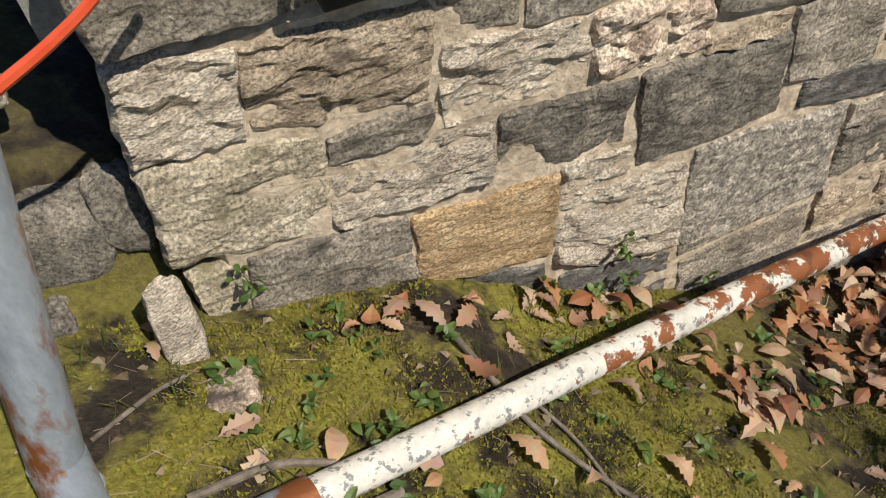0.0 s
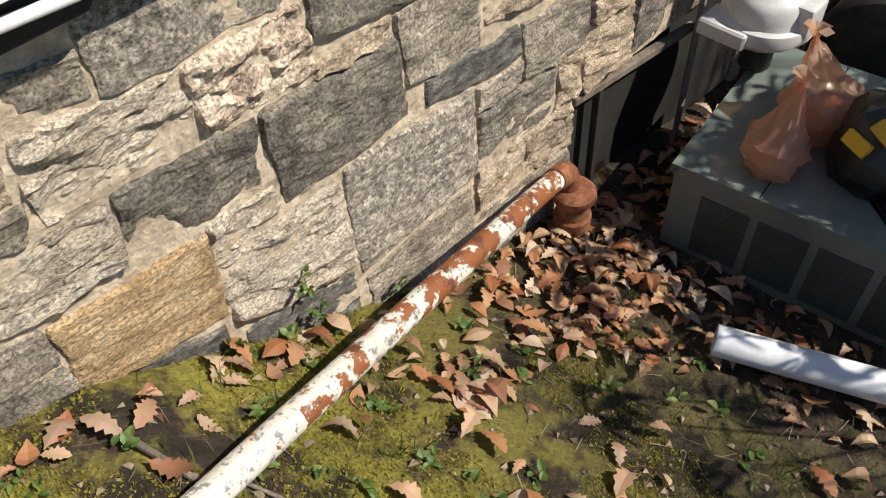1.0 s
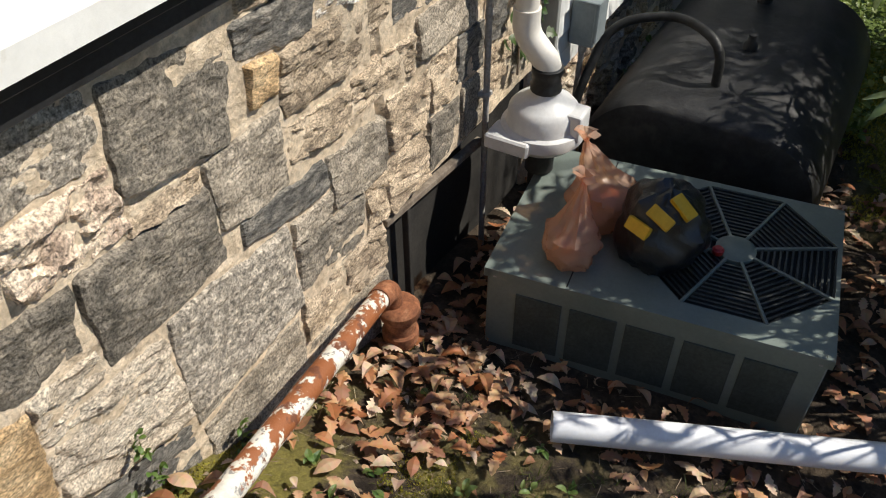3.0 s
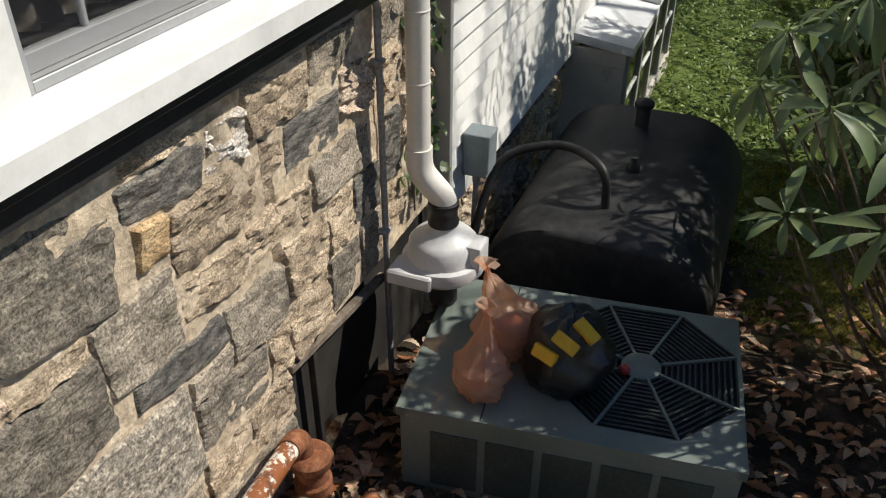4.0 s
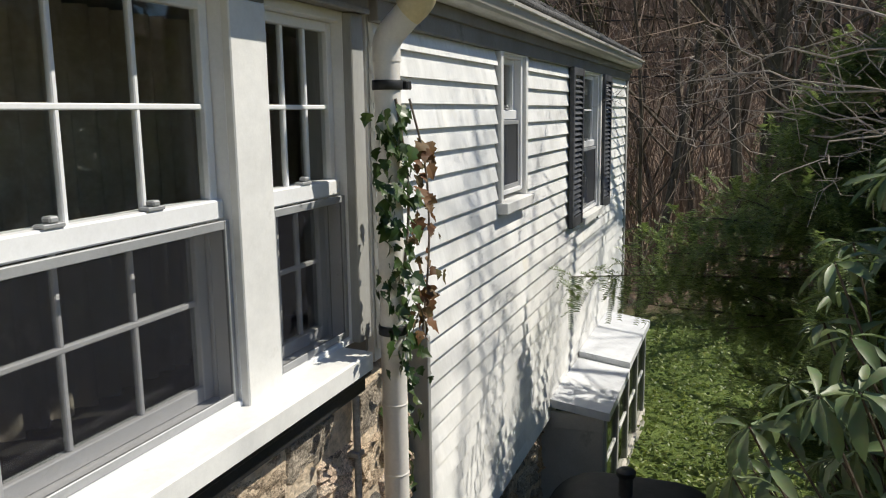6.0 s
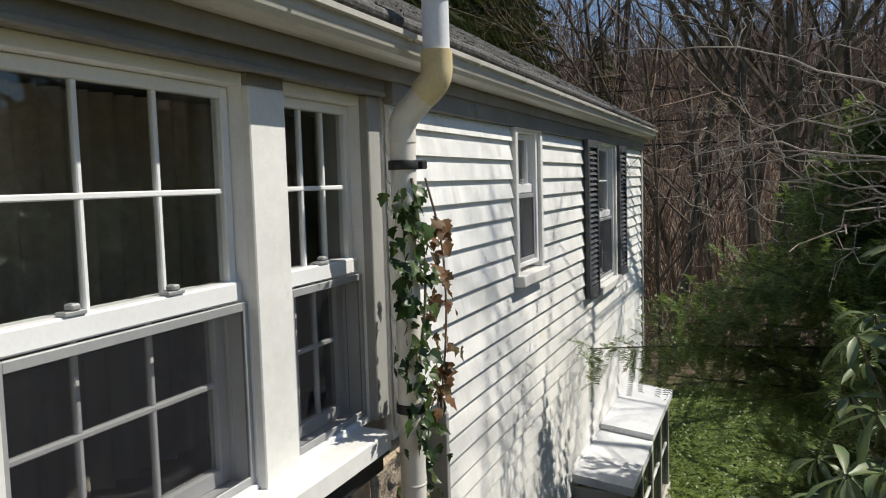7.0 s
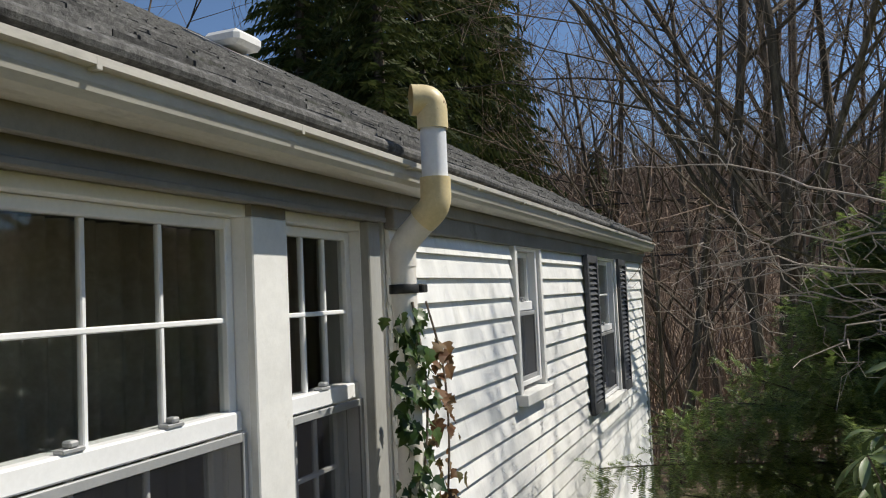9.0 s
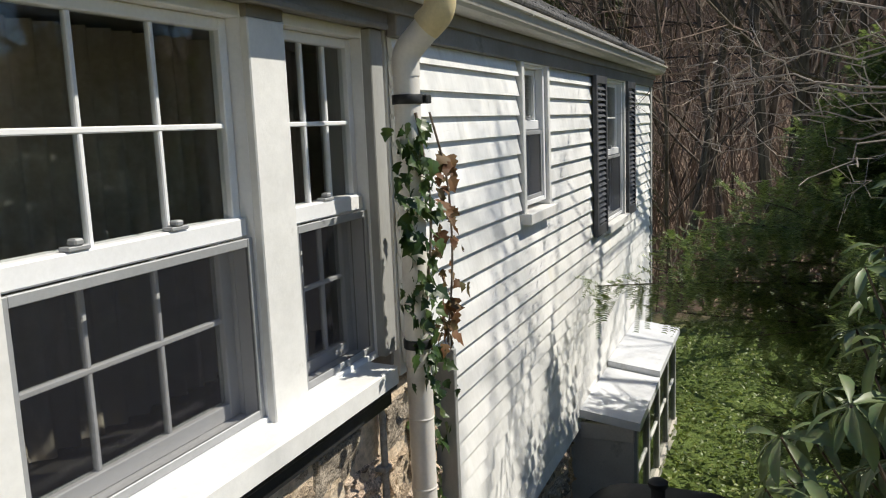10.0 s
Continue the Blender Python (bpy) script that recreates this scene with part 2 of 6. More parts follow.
M_BARK = surf("bark", [(0.05, 0.037, 0.026), (0.12, 0.093, 0.068), (0.22, 0.175, 0.132)], 5, rough=0.95, bump=0.6, stretch=(3, 3, 0.6), rand=0.25)
M_TWIG = surf("twig_bark", [(0.17, 0.115, 0.08), (0.33, 0.24, 0.175)], 5, rough=0.9, bump=0)
M_STICK = surf("dead_stick", [(0.11, 0.085, 0.065), (0.26, 0.215, 0.17)], 16, rough=0.9, bump=0.4)
M_CABLE = surf("orange_cable", [(0.72, 0.085, 0.03), (0.80, 0.12, 0.05)], 20, rough=0.4, bump=0.03, fine=0.04)
M_BLACKHOSE = surf("black_hose", [(0.012, 0.012, 0.012), (0.03, 0.03, 0.03)], 20, rough=0.5)


# ---- building helpers ----
AT = {}


def thing(name, label, category, at=(0, 0, 0), group="", kind=""):
    ob = new(name)
    ob.empty_display_size = 0.1
    ob.location = at
    AT[ob] = Vector(at)
    return tagged(ob, label, category, group, kind)


def part(name, bm, material, parent=None, label="", smooth=False):
    """Links a bmesh, made in the world's coordinates, as one mesh under a thing or a part."""
    base = AT[parent] if parent else Vector((0, 0, 0))
    me = bpy.data.meshes.new(name)
    if base.length:
        bmesh.ops.translate(bm, vec=-base, verts=bm.verts)
    bm.to_mesh(me)
    bm.free()
    me.materials.append(material)
    if smooth:
        me.polygons.foreach_set("use_smooth", [True] * len(me.polygons))
        me.set_sharp_from_angle(angle=radians(40))
    ob = new(name, me)
    if parent:
        ob.parent = parent
    AT[ob] = base
    return tagged(ob, label)


def setting(name, bm, material, label, category, smooth=False):
    ob = part(name, bm, material, None, label, smooth)
    return tagged(ob, "", category, "", "structure")


def box(x0, x1, y0, y1, z0, z1, bev=0.0, bm=None, seg=1, turn=None):
    bm = bm or bmesh.new()
    r = bmesh.ops.create_cube(bm, size=1.0, matrix=Matrix.Translation(((x0 + x1) / 2, (y0 + y1) / 2, (z0 + z1) / 2)) @ Matrix.Diagonal((x1 - x0, y1 - y0, z1 - z0, 1)))
    vs = r["verts"]
    if turn:
        bmesh.ops.transform(bm, matrix=turn, verts=vs)
    if bev:
        es = list({e for v in vs for e in v.link_edges})
        bmesh.ops.bevel(bm, geom=es, offset=bev, segments=seg, profile=0.6, affect="EDGES")
    return bm


def rounded(points, radius, n=5):
    """A line with its corners rounded."""
    pts = [Vector(p) for p in points]
    out = [pts[0]]
    for a, b, c in zip(pts, pts[1:], pts[2:]):
        d1, d2 = (a - b), (c - b)
        r = min(radius, d1.length * 0.48, d2.length * 0.48)
        p, q = b + d1.normalized() * r, b + d2.normalized() * r
        for k in range(n + 1):
            t = k / n
            out.append(p * (1 - t) ** 2 + b * 2 * t * (1 - t) + q * t * t)
    return out + [pts[-1]]


def tube(points, radii, sides=12, bm=None, cap=True):
    """A tube along points; radii: one number, or one for each point."""
    bm = bm or bmesh.new()
    pts = [Vector(p) for p in points]
    if isinstance(radii, (int, float)):
        radii = [radii] * len(pts)
    up, rings = None, []
    for i, p in enumerate(pts):
        d = (pts[min(i + 1, len(pts) - 1)] - pts[max(i - 1, 0)]).normalized()
        if up is None:
            up = d.orthogonal().normalized()
        up = (up - d * up.dot(d))
        up = up.normalized() if up.length > 1e-6 else d.orthogonal().normalized()
        side = d.cross(up)
        rings.append([bm.verts.new(p + (up * math.cos(2 * math.pi * k / sides) + side * math.sin(2 * math.pi * k / sides)) * radii[i]) for k in range(sides)])
    for a, b in zip(rings, rings[1:]):
        for k in range(sides):
            bm.faces.new((a[k], a[(k + 1) % sides], b[(k + 1) % sides], b[k]))
    if cap:
        bm.faces.new(rings[0][::-1])
        bm.faces.new(rings[-1])
    return bm


def turned(profile, at, axis="z", sides=32, bm=None):
    """A lathed body: profile of (radius, height)."""
    bm = bm or bmesh.new()
    rings = []
    for r, h in profile:
        ring = []
        for k in range(sides):
            a = 2 * math.pi * k / sides
            c, s = r * math.cos(a), r * math.sin(a)
            v = {"z": (c, s, h), "x": (h, c, s), "y": (c, h, -s)}[axis]
            ring.append(bm.verts.new(Vector(at) + Vector(v)))
        rings.append(ring)
    for a, b in zip(rings, rings[1:]):
        for k in range(sides):
            bm.faces.new((a[k], a[(k + 1) % sides], b[(k + 1) % sides], b[k]))
    bm.faces.new(rings[0][::-1])
    bm.faces.new(rings[-1])
    return bm


def swept(section, x0, x1, bm=None):
    """A (y, z) section run along x."""
    bm = bm or bmesh.new()
    a = [bm.verts.new((x0, y, z)) for y, z in section]
    b = [bm.verts.new((x1, y, z)) for y, z in section]
    n = len(section)
    for k in range(n):
        bm.faces.new((a[k], a[(k + 1) % n], b[(k + 1) % n], b[k]))
    bm.faces.new(a[::-1])
    bm.faces.new(b)
    bmesh.ops.recalc_face_normals(bm, faces=bm.faces)
    return bm


def mesh_of(name, verts, faces, material, parent=None, label="", smooth=False):
    base = AT[parent] if parent else Vector((0, 0, 0))
    me = bpy.data.meshes.new(name)
    me.from_pydata([tuple(Vector(v) - base) for v in verts], [], faces)
    me.materials.append(material)
    if smooth:
        me.polygons.foreach_set("use_smooth", [True] * len(me.polygons))
    ob = new(name, me)
    if parent:
        ob.parent = parent
    AT[ob] = base
    return tagged(ob, label)


# ---- ground ----
FALL_X = [-8.0, -1.0, 0.0, 0.3, 0.55, 0.85, 1.0, 1.25, 1.45, 1.6, 1.9, 2.2, 2.7, 3.5, 5.0, 7.0, 12.0, 20.0, 30.0, 45.0, 80.0, 400.0]
FALL_Z = [1.5, 0.85, 0.58, 0.48, 0.38, 0.27, 0.18, 0.03, -0.10, -0.18, -0.34, -0.42, -0.56, -0.68, -0.78, -0.9, -1.25, -1.9, -1.9, 0.6, 10.0, 60.0]


def ground_z(x, y):
    z = float(np.interp(x, FALL_X, FALL_Z))
    z += 0.03 * noise.noise((x * 1.7, y * 1.7, 3.0)) + 0.012 * noise.noise((x * 7, y * 7, 9.0))
    if x > 14:
        z += 0.5 * noise.noise((x * 0.06, y * 0.06, 1.0))
    d = max(0.0, 1.2 - y)
    z -= 0.02 * min(d, 6.0) * (1 if x < 3 else 0.3)
    if x < 0.6 and y > 1.7:
        z += 0.34 * min(1.0, max(0.0, (y - 1.84) / 0.14)) * min(1.0, max(0.0, (0.42 - x) / 0.08))
    if y < -6 and x < 14:
        z -= 0.08 * min(-6 - y, 20)
    return z


def spread(stops):
    out = []
    for (a, step), (b, _) in zip(stops, stops[1:]):
        out += list(np.arange(a, b - 1e-6, step))
    return out + [stops[-1][0]]


gx = spread([(-400, 60), (-40, 8), (-8, 0.8), (-1, 0.05), (4.2, 0.15), (12, 0.8), (30, 4), (90, 20), (400, 1)])
gy = spread([(-400, 60), (-40, 8), (-8, 0.7), (-1.2, 0.05), (1.8, 0.06), (2.3, 1.0), (12, 6), (60, 30), (400, 1)])
gv = [(x, y, ground_z(x, y)) for y in gy for x in gx]
nx = len(gx)
gf = [(j * nx + i, j * nx + i + 1, (j + 1) * nx + i + 1, (j + 1) * nx + i) for j in range(len(gy) - 1) for i in range(nx - 1)]


def ground_material():
    m = surf("soil_moss", [(0.03, 0.021, 0.014), (0.07, 0.05, 0.033), (0.13, 0.095, 0.063)], 9, rough=0.95, bump=1.0, bscale=55, depth=0.03, fine=0.35)
    N, L = m.node_tree.nodes, m.node_tree.links
    p = N["Principled BSDF"]
    base = p.inputs["Base Color"].links[0].from_socket
    co, sep = N.new("ShaderNodeTexCoord"), N.new("ShaderNodeSeparateXYZ")
    L.new(co.outputs["Object"], sep.inputs[0])

    def tex(s, d=6.0):
        n = N.new("ShaderNodeTexNoise")
        n.inputs["Scale"].default_value, n.inputs["Detail"].default_value, n.inputs["Roughness"].default_value = s, d, 0.65
        L.new(co.outputs["Object"], n.inputs["Vector"])
        return n.outputs["Fac"]

    def rng(v, a, b, c=0.0, d=1.0):
        r = N.new("ShaderNodeMapRange")
        for k, q in enumerate((a, b, c, d)):
            r.inputs[k + 1].default_value = q
        L.new(v, r.inputs[0])
        return r.outputs[0]

    def mul(a, b, op="MULTIPLY"):
        q = N.new("ShaderNodeMath")
        q.operation = op
        for sock, v in zip(q.inputs, (a, b)):
            if isinstance(v, float):
                sock.default_value = v
            else:
                L.new(v, sock)
        return q.outputs[0]

    def over(col, c1, c2, fac, s):
        r, x = N.new("ShaderNodeValToRGB"), N.new("ShaderNodeMix")
        r.color_ramp.elements[0].color, r.color_ramp.elements[1].color = (*c1, 1), (*c2, 1)
        r.color_ramp.elements[0].position, r.color_ramp.elements[1].position = 0.3, 0.7
        L.new(tex(s), r.inputs[0])
        x.data_type = "RGBA"
        L.new(fac, x.inputs[0])
        L.new(col, x.inputs[6])
        L.new(r.outputs[0], x.inputs[7])
        return x.outputs[2]

    # moss thinned beyond y 1.75: the bank's shade put into a darker colour
    moss = mul(mul(rng(tex(4.5), 0.44, 0.55), rng(sep.outputs[0], 2.5, 1.1)), rng(sep.outputs[1], 1.95, 1.75, 0.25, 1.0))
    col = over(base, (0.22, 0.20, 0.03), (0.48, 0.42, 0.08), moss, 60.0)
    yellow = mul(mul(rng(tex(1.5), 0.35, 0.5), rng(sep.outputs[0], 4.2, 5.0)), rng(sep.outputs[1], 0.4, 0.1))
    col = over(col, (0.18, 0.17, 0.03), (0.40, 0.34, 0.08), yellow, 40.0)
    cover = mul(rng(sep.outputs[0], 5.0, 6.0), rng(sep.outputs[0], 17.0, 14.0))
    col = over(col, (0.055, 0.09, 0.015), (0.16, 0.22, 0.045), cover, 14.0)
    col = over(col, (0.09, 0.062, 0.04), (0.26, 0.18, 0.12), rng(sep.outputs[0], 14.0, 18.0), 1.2)
    L.new(col, p.inputs["Base Color"])
    return m


ground = mesh_of("ground", gv, gf, ground_material(), None, "mossy sloping soil with thin grass beside the house", True)
tagged(ground, "", "ground", "", "structure")

# ---- stone wall of the near wing ----
YW = 1.82       # faces of the stones


def stone(name_parent, corners, kind, seed, y=YW, proud=0.02, rough=0.012):
    """One irregular stone: corners (x, z) from the top left clockwise; split face, worn wavering edges, sides running back into the mortar."""
    rng = random.Random(seed)
    (ax, az), (bx, bz), (cx, cz), (dx, dz) = corners
    w, h = (bx - ax + cx - dx) / 2, (az - dz + bz - cz) / 2
    n, m = max(6, min(44, int(w / 0.011))), max(5, min(30, int(h / 0.011)))
    slope = (rng.uniform(-0.010, 0.010), rng.uniform(-0.012, 0.012))
    layered = rough > 0.015
    verts, faces = [], []
    for j in range(m + 1):
        for i in range(n + 1):
            u, v = i / n, j / m
            a, b = 2 * u - 1, 2 * v - 1
            k = 1 - 0.045 * (abs(a) ** 5) * (abs(b) ** 5)
            u, v = 0.5 + 0.5 * a * k, 0.5 + 0.5 * b * k
            px = (dx * (1 - u) + cx * u) * (1 - v) + (ax * (1 - u) + bx * u) * v
            pz = (dz * (1 - u) + cz * u) * (1 - v) + (az * (1 - u) + bz * u) * v
            q = (px * 7.5, pz * 7.5, seed * 0.61)
            f = (px * 31, pz * 31, seed * 0.37)
            wx = 0.017 * noise.noise(q) + 0.008 * noise.noise(f)
            wz = 0.015 * noise.noise((q[1] + 5, q[0], q[2])) + 0.008 * noise.noise((f[1] + 5, f[0], f[2]))
            rim = max(abs(a), abs(b))
            face = noise.fractal((px * 9 + seed * 3.1, pz * 16, seed * 0.7), 0.9, 2.1, 5) * rough
            face += noise.noise((px * 14 + seed, pz * 75 + px * 16, seed)) * rough * 0.45
            face -= max(0.0, 0.09 - abs(noise.noise((px * 4 + seed, pz * 15 + px * 5, seed * 2.0)))) * rough * (7.0 if layered else 2.5)
            if layered:
                step = noise.noise((px * 3 + seed, pz * 22 + px * 6, seed * 1.7))
                face += rough * 0.3 * (1 if step > 0.12 else (-1 if step < -0.15 else 0))
            edge = min(1.0, (1 - rim) * 9)
            yy = y - (proud + face + slope[0] * a + slope[1] * b) * (0.3 + 0.7 * edge ** 0.5)
            if rim > 0.99:
                yy = y + 0.006
            verts.append((px + wx, yy, pz + wz))
    for j in range(m):
        for i in range(n):
            q = j * (n + 1) + i
            faces.append((q, q + 1, q + n + 2, q + n + 1))
    ring = [i for i in range(n)] + [j * (n + 1) + n for j in range(m)] + [m * (n + 1) + i for i in range(n, 0, -1)] + [j * (n + 1) for j in range(m, 0, -1)]
    base = len(verts)
    for r in ring:
        verts.append((verts[r][0], y + 0.10, verts[r][2]))
    q = len(ring)
    for k in range(q):
        faces.append((ring[(k + 1) % q], ring[k], base + k, base + (k + 1) % q))
    return mesh_of("stone", verts, faces, MS[kind], name_parent, "", False)


def block(x0, x1, z0, z1, rng=None, skew=0.03):
    """Corners of a stone laid square, a little out of true."""
    g = (lambda: rng.uniform(-1, 1) * skew * min(x1 - x0, z1 - z0)) if rng else (lambda: 0.0)
    return [(x0 + g(), z1 + g()), (x1 + g(), z1 + g()), (x1 + g(), z0 + g()), (x0 + g(), z0 + g())]


MORTAR = YW - 0.006
bm = bmesh.new()
# gap below 2.62 to 3.90 made wide to keep the shaded foot dark
for x0, x1, z0, z1 in ((0.42, 2.62, -1.3, 1.09), (0.42, 0.90, 1.09, 2.46), (2.62, 3.90, -0.04, 1.09), (3.90, 6.4, -1.3, 1.09), (6.4, 9.85, -1.9, 0.0)):
    fine = 0.028 if x1 < 6.0 else 0.06
    nx_, nz_ = max(2, int((x1 - x0) / fine)), max(2, int((z1 - z0) / fine))
    box(x0, x1, YW + 0.03, 2.2, z0, z1, bm=bm)
    grid = []
    for j in range(nz_ + 1):
        for i in range(nx_ + 1):
            x, zz = x0 + (x1 - x0) * i / nx_, z0 + (z1 - z0) * j / nz_
            rim = i in (0, nx_) or j in (0, nz_)
            y = YW + 0.028 if rim else MORTAR + 0.007 * noise.noise((x * 8, zz * 8, 2.0)) + 0.005 * noise.noise((x * 27, zz * 27, 4.0))
            grid.append(bm.verts.new((x, y, zz)))
    for j in range(nz_):
        for i in range(nx_):
            q = j * (nx_ + 1) + i
            bm.faces.new((grid[q], grid[q + 1], grid[q + nx_ + 2], grid[q + nx_ + 1]))
wall_stone = setting("wall_south", bm, M_MORTAR, "fieldstone wall of mixed stones in wide tan mortar", "wall")

# stones of the wall, course by course: corners x, z from the top left clockwise, kind
COURSE_TOP = [
    (0.39, 1.31, 0.80, 1.27, 0.80, 1.10, 0.40, 1.105, "gray"), (1.00, 1.03, 1.15, 1.01, 1.14, 0.92, 0.99, 0.94, "gray"), (1.18, 1.08, 1.62, 1.05, 1.62, 0.90, 1.17, 0.90, "speck"),
    (1.64, 1.05, 2.03, 0.99, 1.95, 0.72, 1.63, 0.78, "dark"), (2.05, 1.00, 2.35, 0.98, 2.33, 0.87, 2.04, 0.91, "slate"), (2.38, 1.01, 2.54, 0.99, 2.52, 0.87, 2.36, 0.87, "white"),
    (2.56, 1.06, 2.89, 1.04, 2.87, 0.87, 2.55, 0.90, "tan"), (2.91, 1.06, 3.20, 1.05, 3.19, 0.91, 2.90, 0.93, "gray"), (3.10, 0.90, 3.33, 0.90, 3.32, 0.68, 3.08, 0.76, "rubble"),
    (2.06, 1.08, 2.34, 1.07, 2.34, 1.02, 2.06, 1.02, "tan"),
]
COURSE_HIGH = [
    (0.39, 1.07, 0.60, 1.045, 0.58, 0.86, 0.37, 0.87, "pale"), (0.62, 1.04, 0.98, 1.02, 0.95, 0.80, 0.60, 0.87, "tan"), (0.99, 0.92, 1.32, 0.87, 1.31, 0.73, 0.97, 0.72, "pale"),
    (1.33, 0.88, 1.62, 0.87, 1.62, 0.70, 1.34, 0.70, "rubble"), (1.64, 0.74, 1.84, 0.72, 1.83, 0.67, 1.62, 0.69, "tan"), (1.87, 0.72, 2.16, 0.72, 2.14, 0.47, 1.88, 0.50, "gray"),
    (2.06, 0.89, 2.16, 0.86, 2.14, 0.76, 2.05, 0.77, "orange"), (2.18, 0.86, 2.71, 0.83, 2.69, 0.66, 2.17, 0.68, "tan"), (2.73, 0.86, 3.06, 0.85, 3.05, 0.69, 2.72, 0.70, "slate"),
    (0.73, 0.80, 0.95, 0.785, 0.93, 0.71, 0.72, 0.73, "gray"),
]
COURSE_MID = [
    (0.37, 0.85, 0.71, 0.81, 0.69, 0.56, 0.34, 0.60, "moss"), (0.71, 0.72, 1.09, 0.70, 1.06, 0.53, 0.70, 0.55, "pale"), (1.11, 0.70, 1.31, 0.68, 1.30, 0.51, 1.09, 0.53, "dark"),
    (1.32, 0.68, 1.43, 0.68, 1.41, 0.50, 1.31, 0.51, "dark"), (1.46, 0.68, 1.85, 0.65, 1.87, 0.41, 1.46, 0.39, "dark"), (2.18, 0.64, 2.47, 0.61, 2.45, 0.49, 2.17, 0.53, "tan"),
    (2.49, 0.63, 2.84, 0.62, 2.83, 0.49, 2.48, 0.51, "tan"), (2.87, 0.67, 3.28, 0.65, 3.27, 0.49, 2.86, 0.52, "gray"), (1.95, 0.47, 2.31, 0.44, 2.31, 0.345, 1.94, 0.40, "slate"),
    (2.34, 0.45, 2.64, 0.42, 2.62, 0.22, 2.33, 0.26, "gray"),
]
COURSE_LOW = [
    (2.66, 0.47, 2.94, 0.44, 2.91, 0.25, 2.65, 0.28, "tan"), (2.96, 0.48, 3.13, 0.47, 3.13, 0.25, 2.94, 0.26, "tan"), (3.15, 0.46, 3.34, 0.46, 3.34, 0.26, 3.14, 0.28, "slate"),
    (2.14, 0.33, 2.32, 0.32, 2.31, 0.24, 2.12, 0.26, "gray"), (0.87, 0.49, 1.23, 0.46, 1.21, 0.18, 0.86, 0.27, "orange"), (1.25, 0.48, 1.43, 0.48, 1.44, 0.385, 1.24, 0.37, "pale"),
    (1.24, 0.355, 1.61, 0.35, 1.61, 0.03, 1.23, 0.12, "pale"), (1.63, 0.38, 2.10, 0.34, 2.12, 0.02, 1.63, -0.04, "speck"), (0.50, 0.55, 0.85, 0.51, 0.85, 0.27, 0.46, 0.38, "gray"),
    (2.13, 0.23, 2.49, 0.20, 2.46, 0.00, 2.13, 0.04, "dark"),
]
COURSE_FOOT = [
    (2.51, 0.21, 2.64, 0.20, 2.62, 0.04, 2.50, 0.03, "tan"), (2.66, 0.24, 2.90, 0.23, 2.89, 0.01, 2.65, 0.02, "tan"), (2.92, 0.23, 3.16, 0.23, 3.16, 0.01, 2.92, 0.02, "dark"),
    (3.18, 0.24, 3.35, 0.24, 3.35, 0.0, 3.18, 0.01, "gray"), (2.13, 0.02, 2.34, 0.00, 2.32, -0.17, 2.11, -0.15, "tan"), (2.36, 0.00, 2.60, 0.01, 2.59, -0.19, 2.35, -0.17, "tan"),
    (1.64, -0.07, 2.10, -0.02, 2.09, -0.28, 1.65, -0.27, "gray"), (2.12, -0.19, 2.60, -0.22, 2.60, -0.48, 2.13, -0.48, "gray"), (1.24, 0.09, 1.60, 0.00, 1.60, -0.30, 1.24, -0.28, "slate"),
    (0.88, 0.24, 1.20, 0.15, 1.20, -0.04, 0.88, 0.0, "slate"), (0.36, 0.55, 0.47, 0.53, 0.44, 0.36, 0.36, 0.38, "moss"),
]
COURSE_END = [(0.82, 0.89, 1.13, 1.34, "dark"), (0.40, 0.60, 1.38, 1.6, "tan"), (0.62, 0.89, 1.37, 1.6, "gray"),
    (3.37, 3.58, 0.64, 0.86, "tan"), (3.37, 3.54, 0.32, 0.62, "slate"), (3.38, 3.62, 0.88, 1.06, "gray"), (3.60, 3.90, 0.70, 1.04, "tan"), (3.56, 3.90, 0.40, 0.66, "rubble"), (3.38, 3.60, 0.05, 0.30, "tan"), (3.62, 3.92, 0.08, 0.37, "gray"), 
]
ROUGHNESS = {"pale": 0.016, "tan": 0.0155, "rubble": 0.021, "white": 0.017, "moss": 0.010, "orange": 0.009}
stone_seed = 1
sr_ = random.Random(31)
for course in (COURSE_TOP, COURSE_HIGH, COURSE_MID, COURSE_LOW, COURSE_FOOT):
    for ax, az, bx, bz, cx, cz, dx, dz, kind in course:
        grown = [(ax - 0.015, az + 0.013), (bx + 0.015, bz + 0.013), (cx + 0.015, cz - 0.013), (dx - 0.015, dz - 0.013)]
        stone(wall_stone, grown, kind, stone_seed, rough=ROUGHNESS.get(kind, 0.008), proud=0.040 if stone_seed == 1 else sr_.uniform(0.012, 0.022))
        stone_seed += 1
for x0, x1, z0, z1, kind in COURSE_END:
    stone(wall_stone, block(x0, x1, z0, z1, sr_, 0.08), kind, stone_seed, rough=ROUGHNESS.get(kind, 0.012), proud=sr_.uniform(0.008, 0.020))
    stone_seed += 1
# foundation under the clapboards
fz = random.Random(5)
for z0, z1 in ((-0.28, -0.07), (-0.52, -0.30), (-0.78, -0.54), (-1.0, -0.8)):
    x = 3.94
    while x < 6.28:
        w = fz.uniform(0.16, 0.42)
        stone(wall_stone, block(x, min(x + w, 6.3) - 0.02, z0 + fz.uniform(0, 0.02), z1, fz, 0.12), fz.choice(["tan", "rubble", "gray", "tan", "orange", "pale"]), stone_seed, rough=0.026, proud=0.02)
        stone_seed += 1
        x += w

